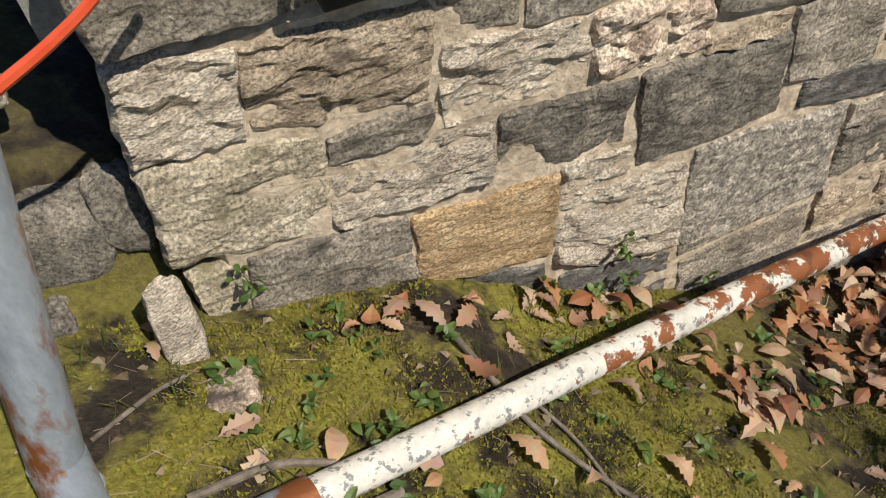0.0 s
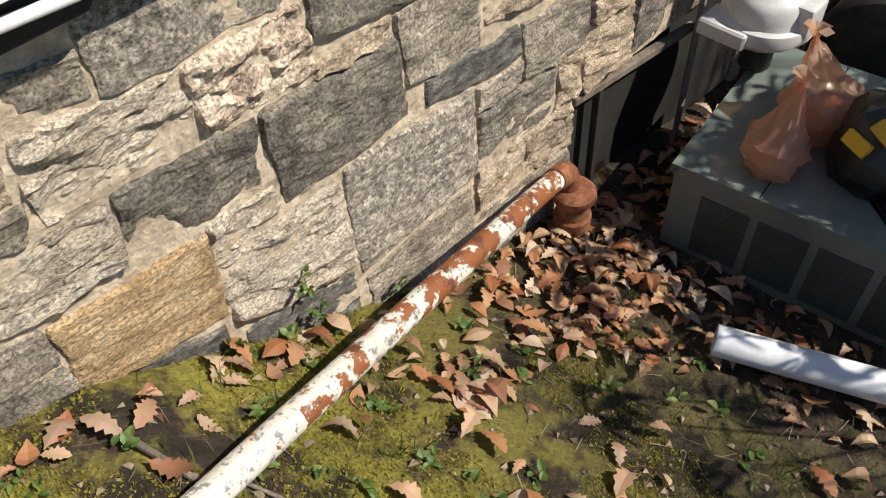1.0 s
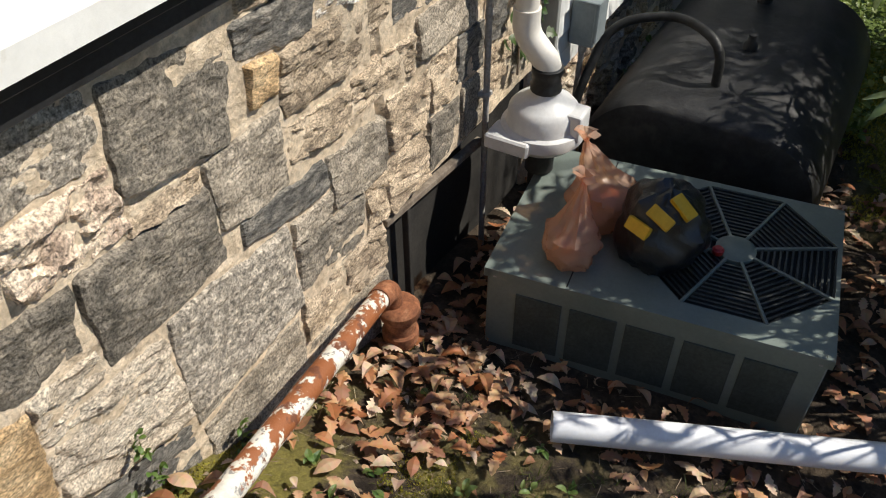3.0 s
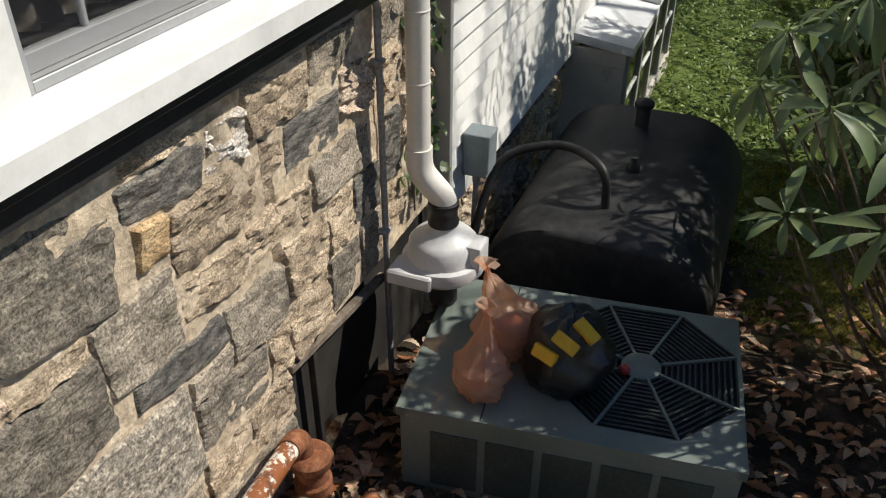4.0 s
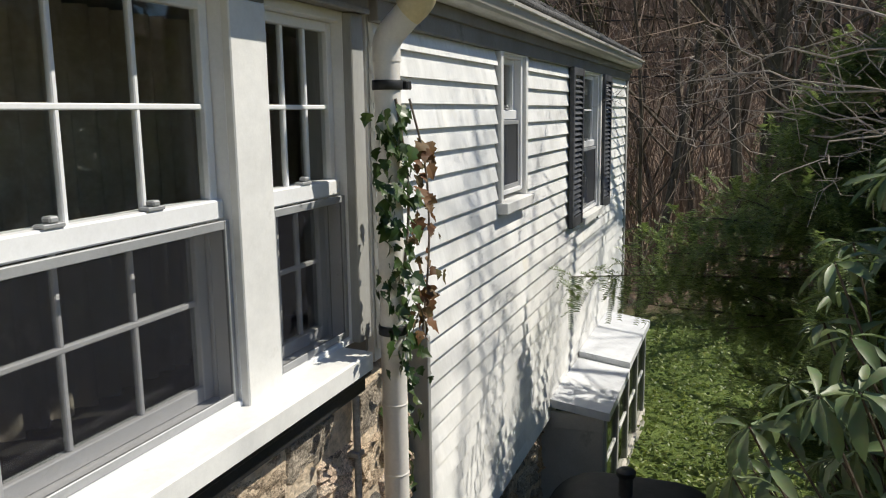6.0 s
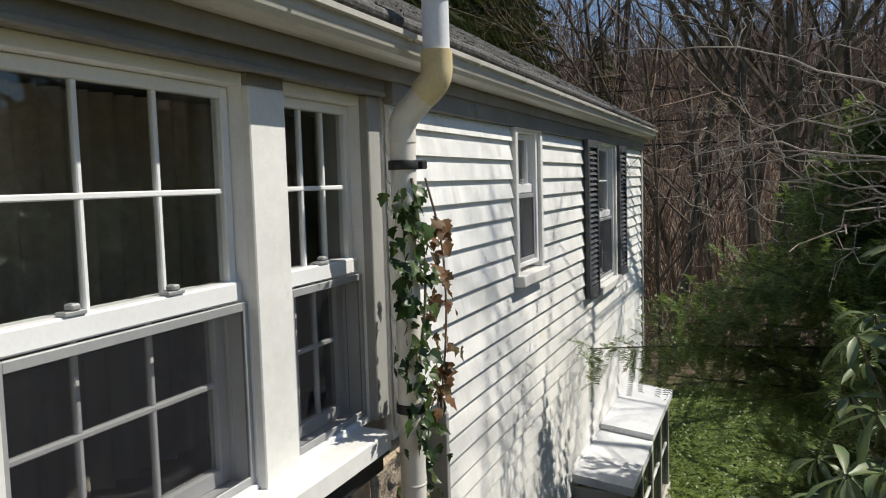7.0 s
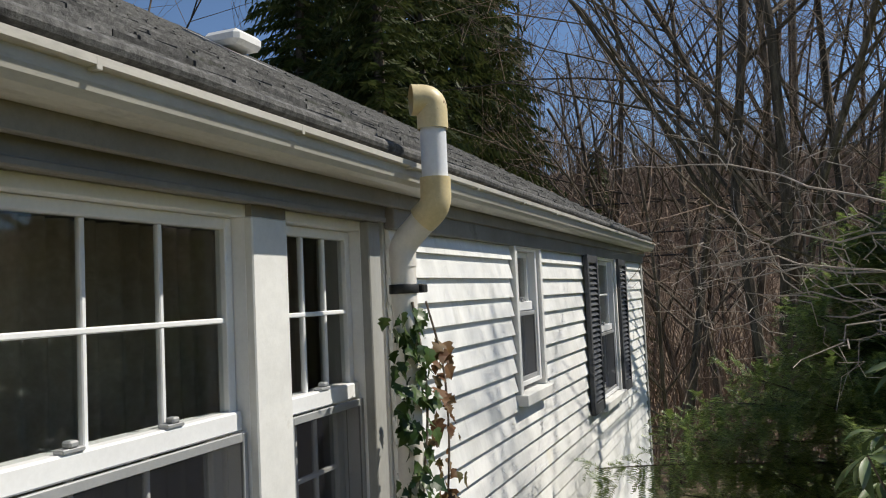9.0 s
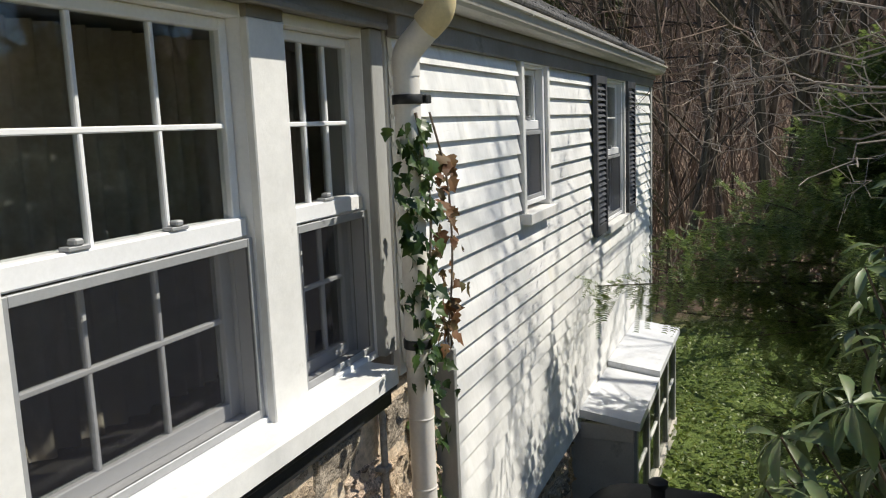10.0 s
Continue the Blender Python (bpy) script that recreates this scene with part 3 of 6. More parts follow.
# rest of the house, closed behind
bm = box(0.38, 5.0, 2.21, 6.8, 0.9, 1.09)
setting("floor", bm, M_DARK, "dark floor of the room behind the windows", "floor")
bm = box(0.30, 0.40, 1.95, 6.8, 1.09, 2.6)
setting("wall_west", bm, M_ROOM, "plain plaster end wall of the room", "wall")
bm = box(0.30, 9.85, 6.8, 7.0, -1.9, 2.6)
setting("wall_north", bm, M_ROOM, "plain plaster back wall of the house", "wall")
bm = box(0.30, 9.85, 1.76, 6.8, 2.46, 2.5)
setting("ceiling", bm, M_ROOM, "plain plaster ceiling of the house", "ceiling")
bm = box(9.75, 9.85, 1.96, 6.8, -1.9, 2.46)
setting("wall_east", bm, M_SIDING, "white boarded end wall of the house", "wall")
bm = box(5.0, 5.08, 1.96, 6.8, 0.9, 2.46)
setting("wall_inner", bm, M_ROOM, "plain plaster wall between two rooms", "wall")

# ---- clapboard wall ----
YS = 1.742      # butts of the boards
HOLES = [(4.98, 5.56, 1.52, 2.42), (7.22, 8.16, 1.16, 2.42)]


def spans(x0, x1, z0, z1):
    """What is left of a run of board beside the windows."""
    out = [(x0, x1)]
    for a, b, c, d in HOLES:
        if z1 > c + 0.01 and z0 < d - 0.01:
            out = [q for s, e in out for q in ((s, min(e, a)), (max(s, b), e)) if q[1] - q[0] > 0.02]
    return out


bm = bmesh.new()
xs = [3.94, 4.98, 5.56, 7.22, 8.16, 9.85]
for a, b in zip(xs, xs[1:]):
    hole = [h for h in HOLES if abs(h[0] - a) < 0.01]
    for z0, z1 in ([(-0.05, hole[0][2]), (hole[0][3], 2.46)] if hole else [(-0.05, 2.46)]):
        box(a, b, YS + 0.032, YS + 0.19, z0, z1, bm=bm)
box(3.48, 3.94, YS + 0.032, YS + 0.19, 1.16, 2.46, bm=bm)
wall_clap = setting("wall_clapboard", bm, M_SIDING, "white clapboard wall with thin tree shadows", "wall")
z, EXPO = -0.09, 0.1
while z < 2.34:
    z1 = min(z + EXPO, 2.40)
    for a, b in spans(3.95 if z < 1.12 else 3.49, 9.80, z, z1):
        sec = [(YS - 0.004, z), (YS + 0.024, z), (YS + 0.029, z1 + 0.012), (YS + 0.0205, z1 + 0.012)]
        bm = swept(sec, a, b)
        part("clapboard", bm, M_SIDING, wall_clap)
    z += EXPO
# edge board is grey all over, the tone of its shaded side
part("corner_board", box(3.918, 3.95, YS - 0.006, YS + 0.09, -0.06, 1.14, 0.003), M_GREYTRIM, wall_clap, "edge board with the shade of its side in the grey")
part("corner_board", box(9.80, 9.90, YS - 0.01, YS + 0.02, -1.0, 2.46, 0.003), M_GREYTRIM, wall_clap, "grey corner board")
part("frieze_board", box(3.47, 9.9, YS - 0.022, YS + 0.02, 2.385, 2.56, 0.004), M_EAVESHADE, wall_clap)


# ---- windows ----
def sash(name, parent, x0, x1, z0, z1, y, cols, rows, stile=0.045, mat=None, glass=None, mun=0.0075, thick=0.034):
    """A sash: frame, muntins, pane."""
    mat = mat or M_VINYL
    bm = box(x0, x0 + stile, y, y + thick, z0, z1, 0.003)
    box(x1 - stile, x1, y, y + thick, z0, z1, 0.003, bm)
    box(x0 + stile, x1 - stile, y + 0.001, y + thick, z0, z0 + stile, 0.003, bm)
    box(x0 + stile, x1 - stile, y + 0.001, y + thick, z1 - stile, z1, 0.003, bm)
    fr = part(name, bm, mat, parent)
    gx0, gx1, gz0, gz1 = x0 + stile, x1 - stile, z0 + stile, z1 - stile
    for k in range(1, cols):
        x = gx0 + (gx1 - gx0) * k / cols
        part("muntin", box(x - mun, x + mun, y + 0.008, y + 0.026, gz0, gz1, 0.003), mat, fr)
    for k in range(1, rows):
        zz = gz0 + (gz1 - gz0) * k / rows
        part("muntin", box(gx0, gx1, y + 0.006, y + 0.026, zz - mun, zz + mun, 0.003), mat, fr)
    pane = part("pane", box(gx0, gx1, y + 0.016, y + 0.019, gz0, gz1), glass or M_GLASS, fr)
    pane.visible_shadow = False
    return fr


def double_hung(name, x0, x1, z0, zm, z1, y, cols, label, rows=2):
    w = thing(name, label, "window", ((x0 + x1) / 2, y, z0), "", "structure")
    bm = box(x0, x0 + 0.035, y - 0.055, y + 0.026, z0, z1, 0.003)
    box(x0, x0 + 0.035, y + 0.027, y + 0.075, z0, zm, 0.003, bm)
    box(x1 - 0.035, x1, y + 0.027, y + 0.075, z0, zm, 0.003, bm)
    box(x1 - 0.035, x1, y - 0.055, y + 0.026, z0, z1, 0.003, bm)
    box(x0 + 0.035, x1 - 0.035, y - 0.054, y + 0.10, z1 - 0.035, z1, 0.003, bm)
    box(x0 + 0.035, x1 - 0.035, y - 0.054, y + 0.10, z0, z0 + 0.025, 0.003, bm)
    part("window_frame", bm, M_VINYL, w)
    a, b = x0 + 0.036, x1 - 0.036
    sash("upper_sash", w, a, b, zm - 0.012, z1 - 0.036, y - 0.012, cols, rows, 0.032)
    part("check_rail", box(a, b, y - 0.03, y + 0.03, zm - 0.032, zm + 0.022, 0.005), M_VINYL, w)
    sash("lower_sash", w, a, b, z0 + 0.026, zm + 0.017, y + 0.038, cols, rows, 0.045)
    bm = box(a, a + 0.022, y - 0.045, y - 0.033, z0 + 0.026, zm - 0.034, 0.002)
    box(b - 0.022, b, y - 0.045, y - 0.033, z0 + 0.026, zm - 0.034, 0.002, bm)
    box(a + 0.022, b - 0.022, y - 0.044, y - 0.033, z0 + 0.026, z0 + 0.05, 0.002, bm)
    box(a + 0.022, b - 0.022, y - 0.044, y - 0.033, zm - 0.058, zm - 0.034, 0.002, bm)
    sf = part("screen_frame", bm, M_SCREENFRAME, w, "grey aluminium half screen")
    sc = part("screen_mesh", box(a + 0.022, b - 0.022, y - 0.040, y - 0.039, z0 + 0.05, zm - 0.058), M_SCREEN, sf)
    for f in ((0.27, 0.66) if cols == 3 and b - a > 0.55 else (0.5,)):
        x = a + (b - a) * f
        bm = box(x - 0.03, x + 0.03, y - 0.034, y - 0.004, zm + 0.022, zm + 0.032, 0.002)
        box(x - 0.014, x + 0.012, y - 0.036, y - 0.010, zm + 0.032, zm + 0.047, 0.004, bm)
        part("sash_lock", bm, M_SCREENFRAME, w, "pale grey cast sash lock")
    return w


double_hung("window_1", 1.858, 2.724, 1.258, 1.828, 2.412, 1.863, 3, "white six over six double-hung window with a half screen")
double_hung("window_2", 2.863, 3.405, 1.258, 1.828, 2.412, 1.863, 3, "narrow white six over six double-hung window with a half screen")
double_hung("window_3", 0.985, 1.72, 1.258, 1.828, 2.412, 1.863, 3, "white double-hung window next to the near corner")
double_hung("window_4", 5.03, 5.50, 1.62, 2.06, 2.40, 1.80, 1, "small white double-hung window in the clapboard wall", 1)
double_hung("window_5", 7.28, 8.10, 1.24, 1.80, 2.40, 1.80, 2, "white double-hung window between dark shutters")

# casing posts, head, sill of the near wing
trim = thing("trim", "white painted window posts, head board and deep sill", "trim", (1.9, 1.8, 1.2), "", "structure")
for x0, x1 in ((0.90, 1.0), (1.71, 1.88), (2.69, 2.865)):
    part("post", box(x0, x1, 1.785, 1.885, 1.262, 2.378, 0.004), M_WHITE, trim)
    # top of the post in the darker tone, as if shaded
    part("post_cap", box(x0 + 0.002, x1 - 0.002, 1.788, 1.885, 2.379, 2.411), M_EAVESHADE, trim, "cap under the head board with shade in its colour")
# end posts: shade cast by the vent pipe is put into the grey
part("post", box(3.372, 3.462, 1.775, 1.99, 1.262, 2.41, 0.004), M_GREYTRIM, trim, "end post with the vent pipe's shade in its grey")
part("post", box(3.465, 3.50, 1.80, 1.99, 1.20, 2.41, 0.004), M_GREYTRIM, trim, "end post with the vent pipe's shade in its grey")
sec = [(1.69, 1.200), (1.69, 1.258), (1.70, 1.262), (1.995, 1.275), (1.995, 1.20)]
part("sill", swept(sec, 0.80, 3.29), M_WHITE, trim, "deep white painted sill")
part("head_board", box(0.30, 3.49, 1.755, 1.99, 2.412, 2.56, 0.004), M_EAVESHADE, trim, "head board with the eaves' shade in its colour")
part("head_moulding", box(0.30, 3.44, 1.735, 1.753, 2.405, 2.425, 0.004), M_EAVESHADE, trim)
part("flashing", box(0.77, 3.36, 1.73, 1.99, 1.155, 1.197, 0.004), M_BLACKBAND, trim, "black flashing strip")
part("flashing", box(0.77, 3.36, 1.755, 1.99, 1.092, 1.152, 0.004), M_BLACKBAND, trim, "black flashing strip")
for x0, x1, z0, z1, ex in ((4.99, 5.55, 1.53, 2.42, 0.03), (7.23, 8.15, 1.17, 2.42, 0.03)):
    bm = box(x0, x0 + 0.045, YS - 0.018, YS + 0.15, z0 + 0.06, z1, 0.003)
    box(x1 - 0.045, x1, YS - 0.018, YS + 0.15, z0 + 0.06, z1, 0.003, bm)
    box(x0 + 0.045, x1 - 0.045, YS - 0.017, YS + 0.15, z1 - 0.04, z1, 0.003, bm)
    part("casing", bm, M_WHITE, trim)
    part("window_sill", box(x0 - 0.01, x1 + 0.01, YS - 0.055, YS + 0.10, z0, z0 + 0.06, 0.004), M_WHITE, trim)


def shutter(x0, x1, z0, z1):
    s = thing("shutter", "dark grey louvred wooden shutter fixed beside a window", "shutter", ((x0 + x1) / 2, YS, z0), "shutters")
    bm = box(x0, x0 + 0.05, YS - 0.04, YS - 0.008, z0, z1, 0.003)
    box(x1 - 0.05, x1, YS - 0.04, YS - 0.008, z0, z1, 0.003, bm)
    box(x0 + 0.05, x1 - 0.05, YS - 0.039, YS - 0.008, z0, z0 + 0.08, 0.003, bm)
    box(x0 + 0.05, x1 - 0.05, YS - 0.039, YS - 0.008, z1 - 0.06, z1, 0.003, bm)
    part("shutter_frame", bm, M_SHUTTER, s)
    n = 26
    for k in range(n):
        zz = z0 + 0.09 + (z1 - z0 - 0.16) * (k + 0.5) / n
        t = Matrix.Translation((0, YS - 0.024, zz)) @ Matrix.Rotation(radians(-40), 4, "X") @ Matrix.Translation((0, -(YS - 0.024), -zz))
        part("slat", box(x0 + 0.05, x1 - 0.05, YS - 0.027, YS - 0.021, zz - 0.021, zz + 0.021, turn=t), M_SHUTTER, s)


shutter(6.80, 7.20, 1.20, 2.39)
shutter(8.18, 8.58, 1.20, 2.39)

# white conduit under the sill, turning into the wall
cd = thing("white_conduit", "white plastic conduit with a coupling under the sill", "pipe", (0.8, 1.72, 1.18))
part("pipe", tube(rounded([(0.745, 1.80, 1.21), (0.755, 1.715, 1.195), (0.80, 1.712, 1.176), (1.20, 1.712, 1.152), (1.26, 1.80, 1.148)], 0.03), 0.0115, 14), M_VINYL, cd, smooth=True)
part("coupling", tube([(0.862, 1.712, 1.1725), (0.905, 1.712, 1.170)], 0.0145, 14), M_VINYL, cd, smooth=True)
# curtain behind the near windows
for a, b in ((1.05, 2.30), (2.32, 3.62), (3.64, 4.95)):
    cv, cf = [], []
    n = int((b - a) / 0.012)
    for i in range(n + 1):
        x = a + (b - a) * i / n
        y = 2.58 + 0.024 * math.sin(x * 62 + 2 * noise.noise((x * 6, 1, 2))) + 0.010 * noise.noise((x * 9, 0, 4))
        cv += [(x, y, 1.10), (x, y + 0.01, 2.44)]
        if i:
            cf.append((2 * i - 2, 2 * i, 2 * i + 1, 2 * i - 1))
    cu = mesh_of("curtain", cv, cf, M_CURTAIN, None, "dull brown pleated curtain hanging inside a window", True)
    tagged(cu, "", "curtain", "curtains")

# ---- gutter and roof ----
gut = thing("gutter", "cream white eaves gutter with streaks of dirt", "gutter", (5, 1.65, 2.46))
sec = [(1.70, 2.59), (1.70, 2.512), (1.655, 2.508), (1.634, 2.511), (1.614, 2.520), (1.601, 2.534), (1.596, 2.550), (1.596, 2.574), (1.574, 2.577), (1.574, 2.594), (1.586, 2.594), (1.606, 2.582), (1.606, 2.54), (1.640, 2.518), (1.695, 2.518), (1.695, 2.59)]
part("trough", swept(sec, 0.2, 9.93), M_GUTTER, gut)
# fascia takes the eaves' shade from its colour too
part("fascia", box(0.2, 9.93, 1.702, 1.73, 2.46, 2.635, 0.003), M_EAVESHADE, gut, "fascia board behind the gutter with shade in its colour")
for k in range(14):
    x = 0.55 + k * 0.69
    part("gutter_hanger", box(x, x + 0.014, 1.5735, 1.60, 2.568, 2.5935, 0.001), M_GUTTER, gut)
PITCH, RIDGE_Y = 0.56, 4.6


def roof_z(y):
    return 2.664 + PITCH * (y - 1.66)


sec = [(1.64, roof_z(1.64) - 0.03), (1.64, roof_z(1.64) - 0.008), (RIDGE_Y, roof_z(RIDGE_Y) - 0.008), (7.4, roof_z(RIDGE_Y) - PITCH * (7.4 - RIDGE_Y)), (7.4, roof_z(RIDGE_Y) - PITCH * (7.4 - RIDGE_Y) - 0.12), (RIDGE_Y, roof_z(RIDGE_Y) - 0.14), (1.72, roof_z(1.72) - 0.1)]
roof = setting("roof", swept(sec, 0.15, 9.98), M_ROOF, "grey asphalt shingle roof, weathered and mossy", "roof")
rr = random.Random(8)
edge = part("drip_edge", tube([(0.15 + 0.1638 * k, 1.632 + 0.003 * noise.noise((k * 0.4, 1, 1)), 2.640 + 0.004 * noise.noise((k * 0.35, 5, 2))) for k in range(61)], 0.020, 10), M_ROOF, roof, "curled dark shingle edge")
row, y, shingles = 0, 1.645, 0
rest_v, rest_f = [], []
while y < RIDGE_Y:
    x = 0.15 + rr.uniform(0, 0.2)
    while x < 9.9:
        w = rr.uniform(0.14, 0.30)
        e = min(x + w - 0.005, 9.97)
        lift, drop = rr.uniform(0.015, 0.022), rr.uniform(-0.006, 0.006)
        y0, y1 = y + drop, y + 0.155
        q = [(x, y0, roof_z(y0) + lift), (e, y0, roof_z(y0) + lift + rr.uniform(-0.003, 0.003)), (e, y1, roof_z(y1) + 0.001), (x, y1, roof_z(y1) + 0.001), (x, y0, roof_z(y0) - 0.004), (e, y0, roof_z(y0) - 0.004)]
        f = [(0, 1, 2, 3), (4, 5, 1, 0), (4, 0, 3), (1, 5, 2)]
        if 1.9 < x < 6.5 and row < 9:
            mesh_of("shingle", q, f, M_ROOF, roof)
        else:
            n = len(rest_v)
            rest_v += q
            rest_f += [tuple(n + k for k in g) for g in f]
        x += w
    y += 0.125
    row += 1
rest = mesh_of("shingles", rest_v, rest_f, M_ROOF, roof)
rest["kind"] = "stuff"
rv = thing("roof_vent", "white metal box vent standing on the shingle roof", "roof vent", (5.6, 4.1, roof_z(4.1)))
yv, xv = 3.7, 5.3
bm = box(xv - 0.15, xv + 0.15, yv - 0.14, yv + 0.14, roof_z(yv) + 0.03, roof_z(yv) + 0.13, 0.03)
part("hood", bm, M_WHITE, rv)
part("flange", box(xv - 0.26, xv + 0.26, yv - 0.26, yv + 0.24, -0.006, 0.006, turn=Matrix.Translation((0, yv, roof_z(yv) + 0.02)) @ Matrix.Rotation(math.atan(PITCH), 4, "X") @ Matrix.Translation((0, -yv, 0))), M_CONDUIT, rv)

# ---- radon pipe and fan ----
PX, PY = 3.355, 1.64
vent = thing("vent_pipe", "white plastic vent pipe with yellowed elbows, clamped beside the wall", "vent pipe", (PX, PY, 0.4))
part("riser", tube([(PX, PY, 0.50), (PX, PY, 2.26)], 0.0445, 20), M_PVC, vent, smooth=True)
part("offset", tube(rounded([(PX, PY, 2.24), (PX, PY, 2.315), (PX - 0.005, 1.505, 2.44), (PX - 0.005, 1.505, 2.49)], 0.05), 0.047, 20), M_PVC, vent, smooth=True)
part("elbow", tube(rounded([(PX - 0.003, 1.56, 2.395), (PX - 0.005, 1.505, 2.44), (PX - 0.005, 1.505, 2.535)], 0.045), 0.0525, 20), M_PVCYELLOW, vent, "yellowed elbow", True)
part("stub", tube([(PX - 0.005, 1.505, 2.50), (PX - 0.005, 1.505, 2.72)], 0.0445, 20), M_PVCWHITE, vent, smooth=True)
part("top_elbow", tube(rounded([(PX - 0.005, 1.505, 2.70), (PX - 0.005, 1.505, 2.80), (PX - 0.045, 1.565, 2.80)], 0.07, 7), [0.0525] * 10, 20, cap=False), M_PVCYELLOW, vent, "yellowed plastic elbow turned to the roof", True)
for zz in (0.80, 1.06, 1.25):
    part("coupling_ring", turned([(0.0455, -0.004), (0.047, 0), (0.0455, 0.004)], (PX, PY, zz), sides=20), M_PVC, vent, smooth=True)
part("clamp", turned([(0.050, -0.016), (0.0515, -0.014), (0.0515, 0.014), (0.050, 0.016)], (PX, PY, 2.165), sides=20), M_RUBBER, vent, "dark strap clamp", True)
part("clamp_bolt", box(PX + 0.03, PX + 0.07, PY - 0.06, PY - 0.03, 2.15, 2.18, 0.004), M_RUBBER, vent)
part("clamp", turned([(0.050, -0.016), (0.0515, -0.014), (0.0515, 0.014), (0.050, 0.016)], (PX, PY, 1.33), sides=20), M_RUBBER, vent, "dark strap clamp", True)
FX, FY = 3.37, 1.545
part("lower_elbow", tube(rounded([(PX, PY, 0.54), (PX, PY, 0.44), (FX, FY, 0.33), (FX, FY, 0.28)], 0.05), 0.0525, 20), M_PVC, vent, smooth=True)

fan = thing("vent_fan", "off-white plastic inline vent fan with a black rubber coupling", "fan", (FX, FY, 0.0))
part("coupling", turned([(0.058, 0), (0.062, 0.004), (0.062, 0.02), (0.056, 0.03), (0.056, 0.07), (0.062, 0.08), (0.062, 0.10), (0.054, 0.105)], (FX, FY, 0.215), sides=24), M_RUBBER, fan, "black rubber coupling", True)
part("housing", turned([(0.05, 0.235), (0.058, 0.20), (0.075, 0.185), (0.118, 0.165), (0.14, 0.14), (0.145, 0.09), (0.148, 0.075), (0.168, 0.068), (0.172, 0.05), (0.170, 0.02), (0.155, 0.005), (0.13, -0.02), (0.07, -0.05), (0.056, -0.06)], (FX, FY, 0.0), sides=40), M_FAN, fan, smooth=True)
bm = box(FX - 0.05, FX + 0.06, FY - 0.175, FY - 0.10, 0.045, 0.16, 0.012, seg=2)
part("junction_box", bm, M_FAN, fan)
bm = box(FX - 0.19, FX - 0.06, FY - 0.02, FY + 0.17, 0.0, 0.065, 0.008)
part("bracket", bm, M_FAN, fan, "moulded wall bracket")
part("coupling", turned([(0.05, -0.16), (0.06, -0.155), (0.06, -0.06), (0.054, -0.055)], (FX, FY, 0.0), sides=24), M_RUBBER, fan, smooth=True)
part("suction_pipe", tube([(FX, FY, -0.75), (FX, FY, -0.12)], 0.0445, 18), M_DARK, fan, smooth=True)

# conduit on the stones
con = thing("conduit", "thin grey painted conduit fixed to the stone wall", "conduit", (3.31, 1.78, -0.6))
part("tube", tube(rounded([(3.16, 1.80, 1.135), (3.25, 1.775, 1.135), (3.31, 1.772, 1.09), (3.31, 1.772, -0.7)], 0.05), 0.013, 10), M_CONDUIT, con, smooth=True)
for zz in (0.86, 0.15):
    part("strap", box(3.285, 3.335, 1.755, 1.80, zz, zz + 0.02, 0.003), M_CONDUIT, con)

# disconnect box and its hose
dis = thing("disconnect_box", "grey metal electrical box on the clapboards with a flexible tail", "electrical box", (4.14, 1.68, 0.05))
bm = box(4.09, 4.20, YS - 0.125, YS - 0.004, 0.03, 0.245, 0.006)
part("body", bm, M_BOXGREY, dis)
part("cover", box(4.083, 4.207, YS - 0.137, YS - 0.117, 0.06, 0.25, 0.005), M_BOXGREY, dis)
part("rain_hood", box(4.08, 4.21, YS - 0.14, YS - 0.004, 0.245, 0.256, 0.004), M_BOXGREY, dis)
part("fitting", tube([(4.14, YS - 0.06, 0.04), (4.14, YS - 0.06, -0.02)], 0.02, 12), M_CONDUIT, dis, smooth=True)
part("flexible_tail", tube(rounded([(4.14, YS - 0.06, 0.0), (4.14, YS - 0.05, -0.3), (4.05, YS - 0.1, -0.5), (3.8, 1.5, -0.55)], 0.1), 0.014, 10), M_CONDUIT, dis, smooth=True)

# ---- cellar bay ----
bay = thing("cellar_bay", "low white boxed cellar bay with a metal-clad lid and glazed front", "bay window", (7.6, 1.55, -0.9))
BX0, BX1, BY = 6.30, 8.75, 1.37
part("side_panel", box(BX0, BX0 + 0.04, BY, YS + 0.07, -1.1, -0.06, 0.004), M_BAYSIDE, bay)
part("side_panel", box(BX1 - 0.04, BX1, BY, YS + 0.07, -1.3, -0.06, 0.004), M_BAYSIDE, bay)
part("rail", box(BX0 - 0.008, BX0 + 0.03, BY - 0.004, YS, -0.17, -0.05, 0.004), M_BAYSIDE, bay)
for x0, x1 in ((BX0 - 0.03, BX0 + 1.02), (BX0 + 1.03, BX1 + 0.03)):
    z0 = 0.0 if x0 < 7 else 0.05
    v = [(x0, YS + 0.0, z0 + 0.05), (x1, YS + 0.0, z0 + 0.05), (x1, BY - 0.05, z0 - 0.01), (x0, BY - 0.05, z0 - 0.01)]
    verts = v + [(x, y, zz - 0.06) for x, y, zz in v]
    part_ob = mesh_of("lid", verts, [(0, 3, 2, 1), (4, 5, 6, 7), (0, 4, 7, 3), (3, 7, 6, 2), (2, 6, 5, 1), (1, 5, 4, 0)], M_BAYROOF, bay, "white metal-clad sloping lid")
part("sill", box(BX0, BX1, BY - 0.03, BY + 0.04, -1.3, -0.86, 0.004), M_BAYSIDE, bay)
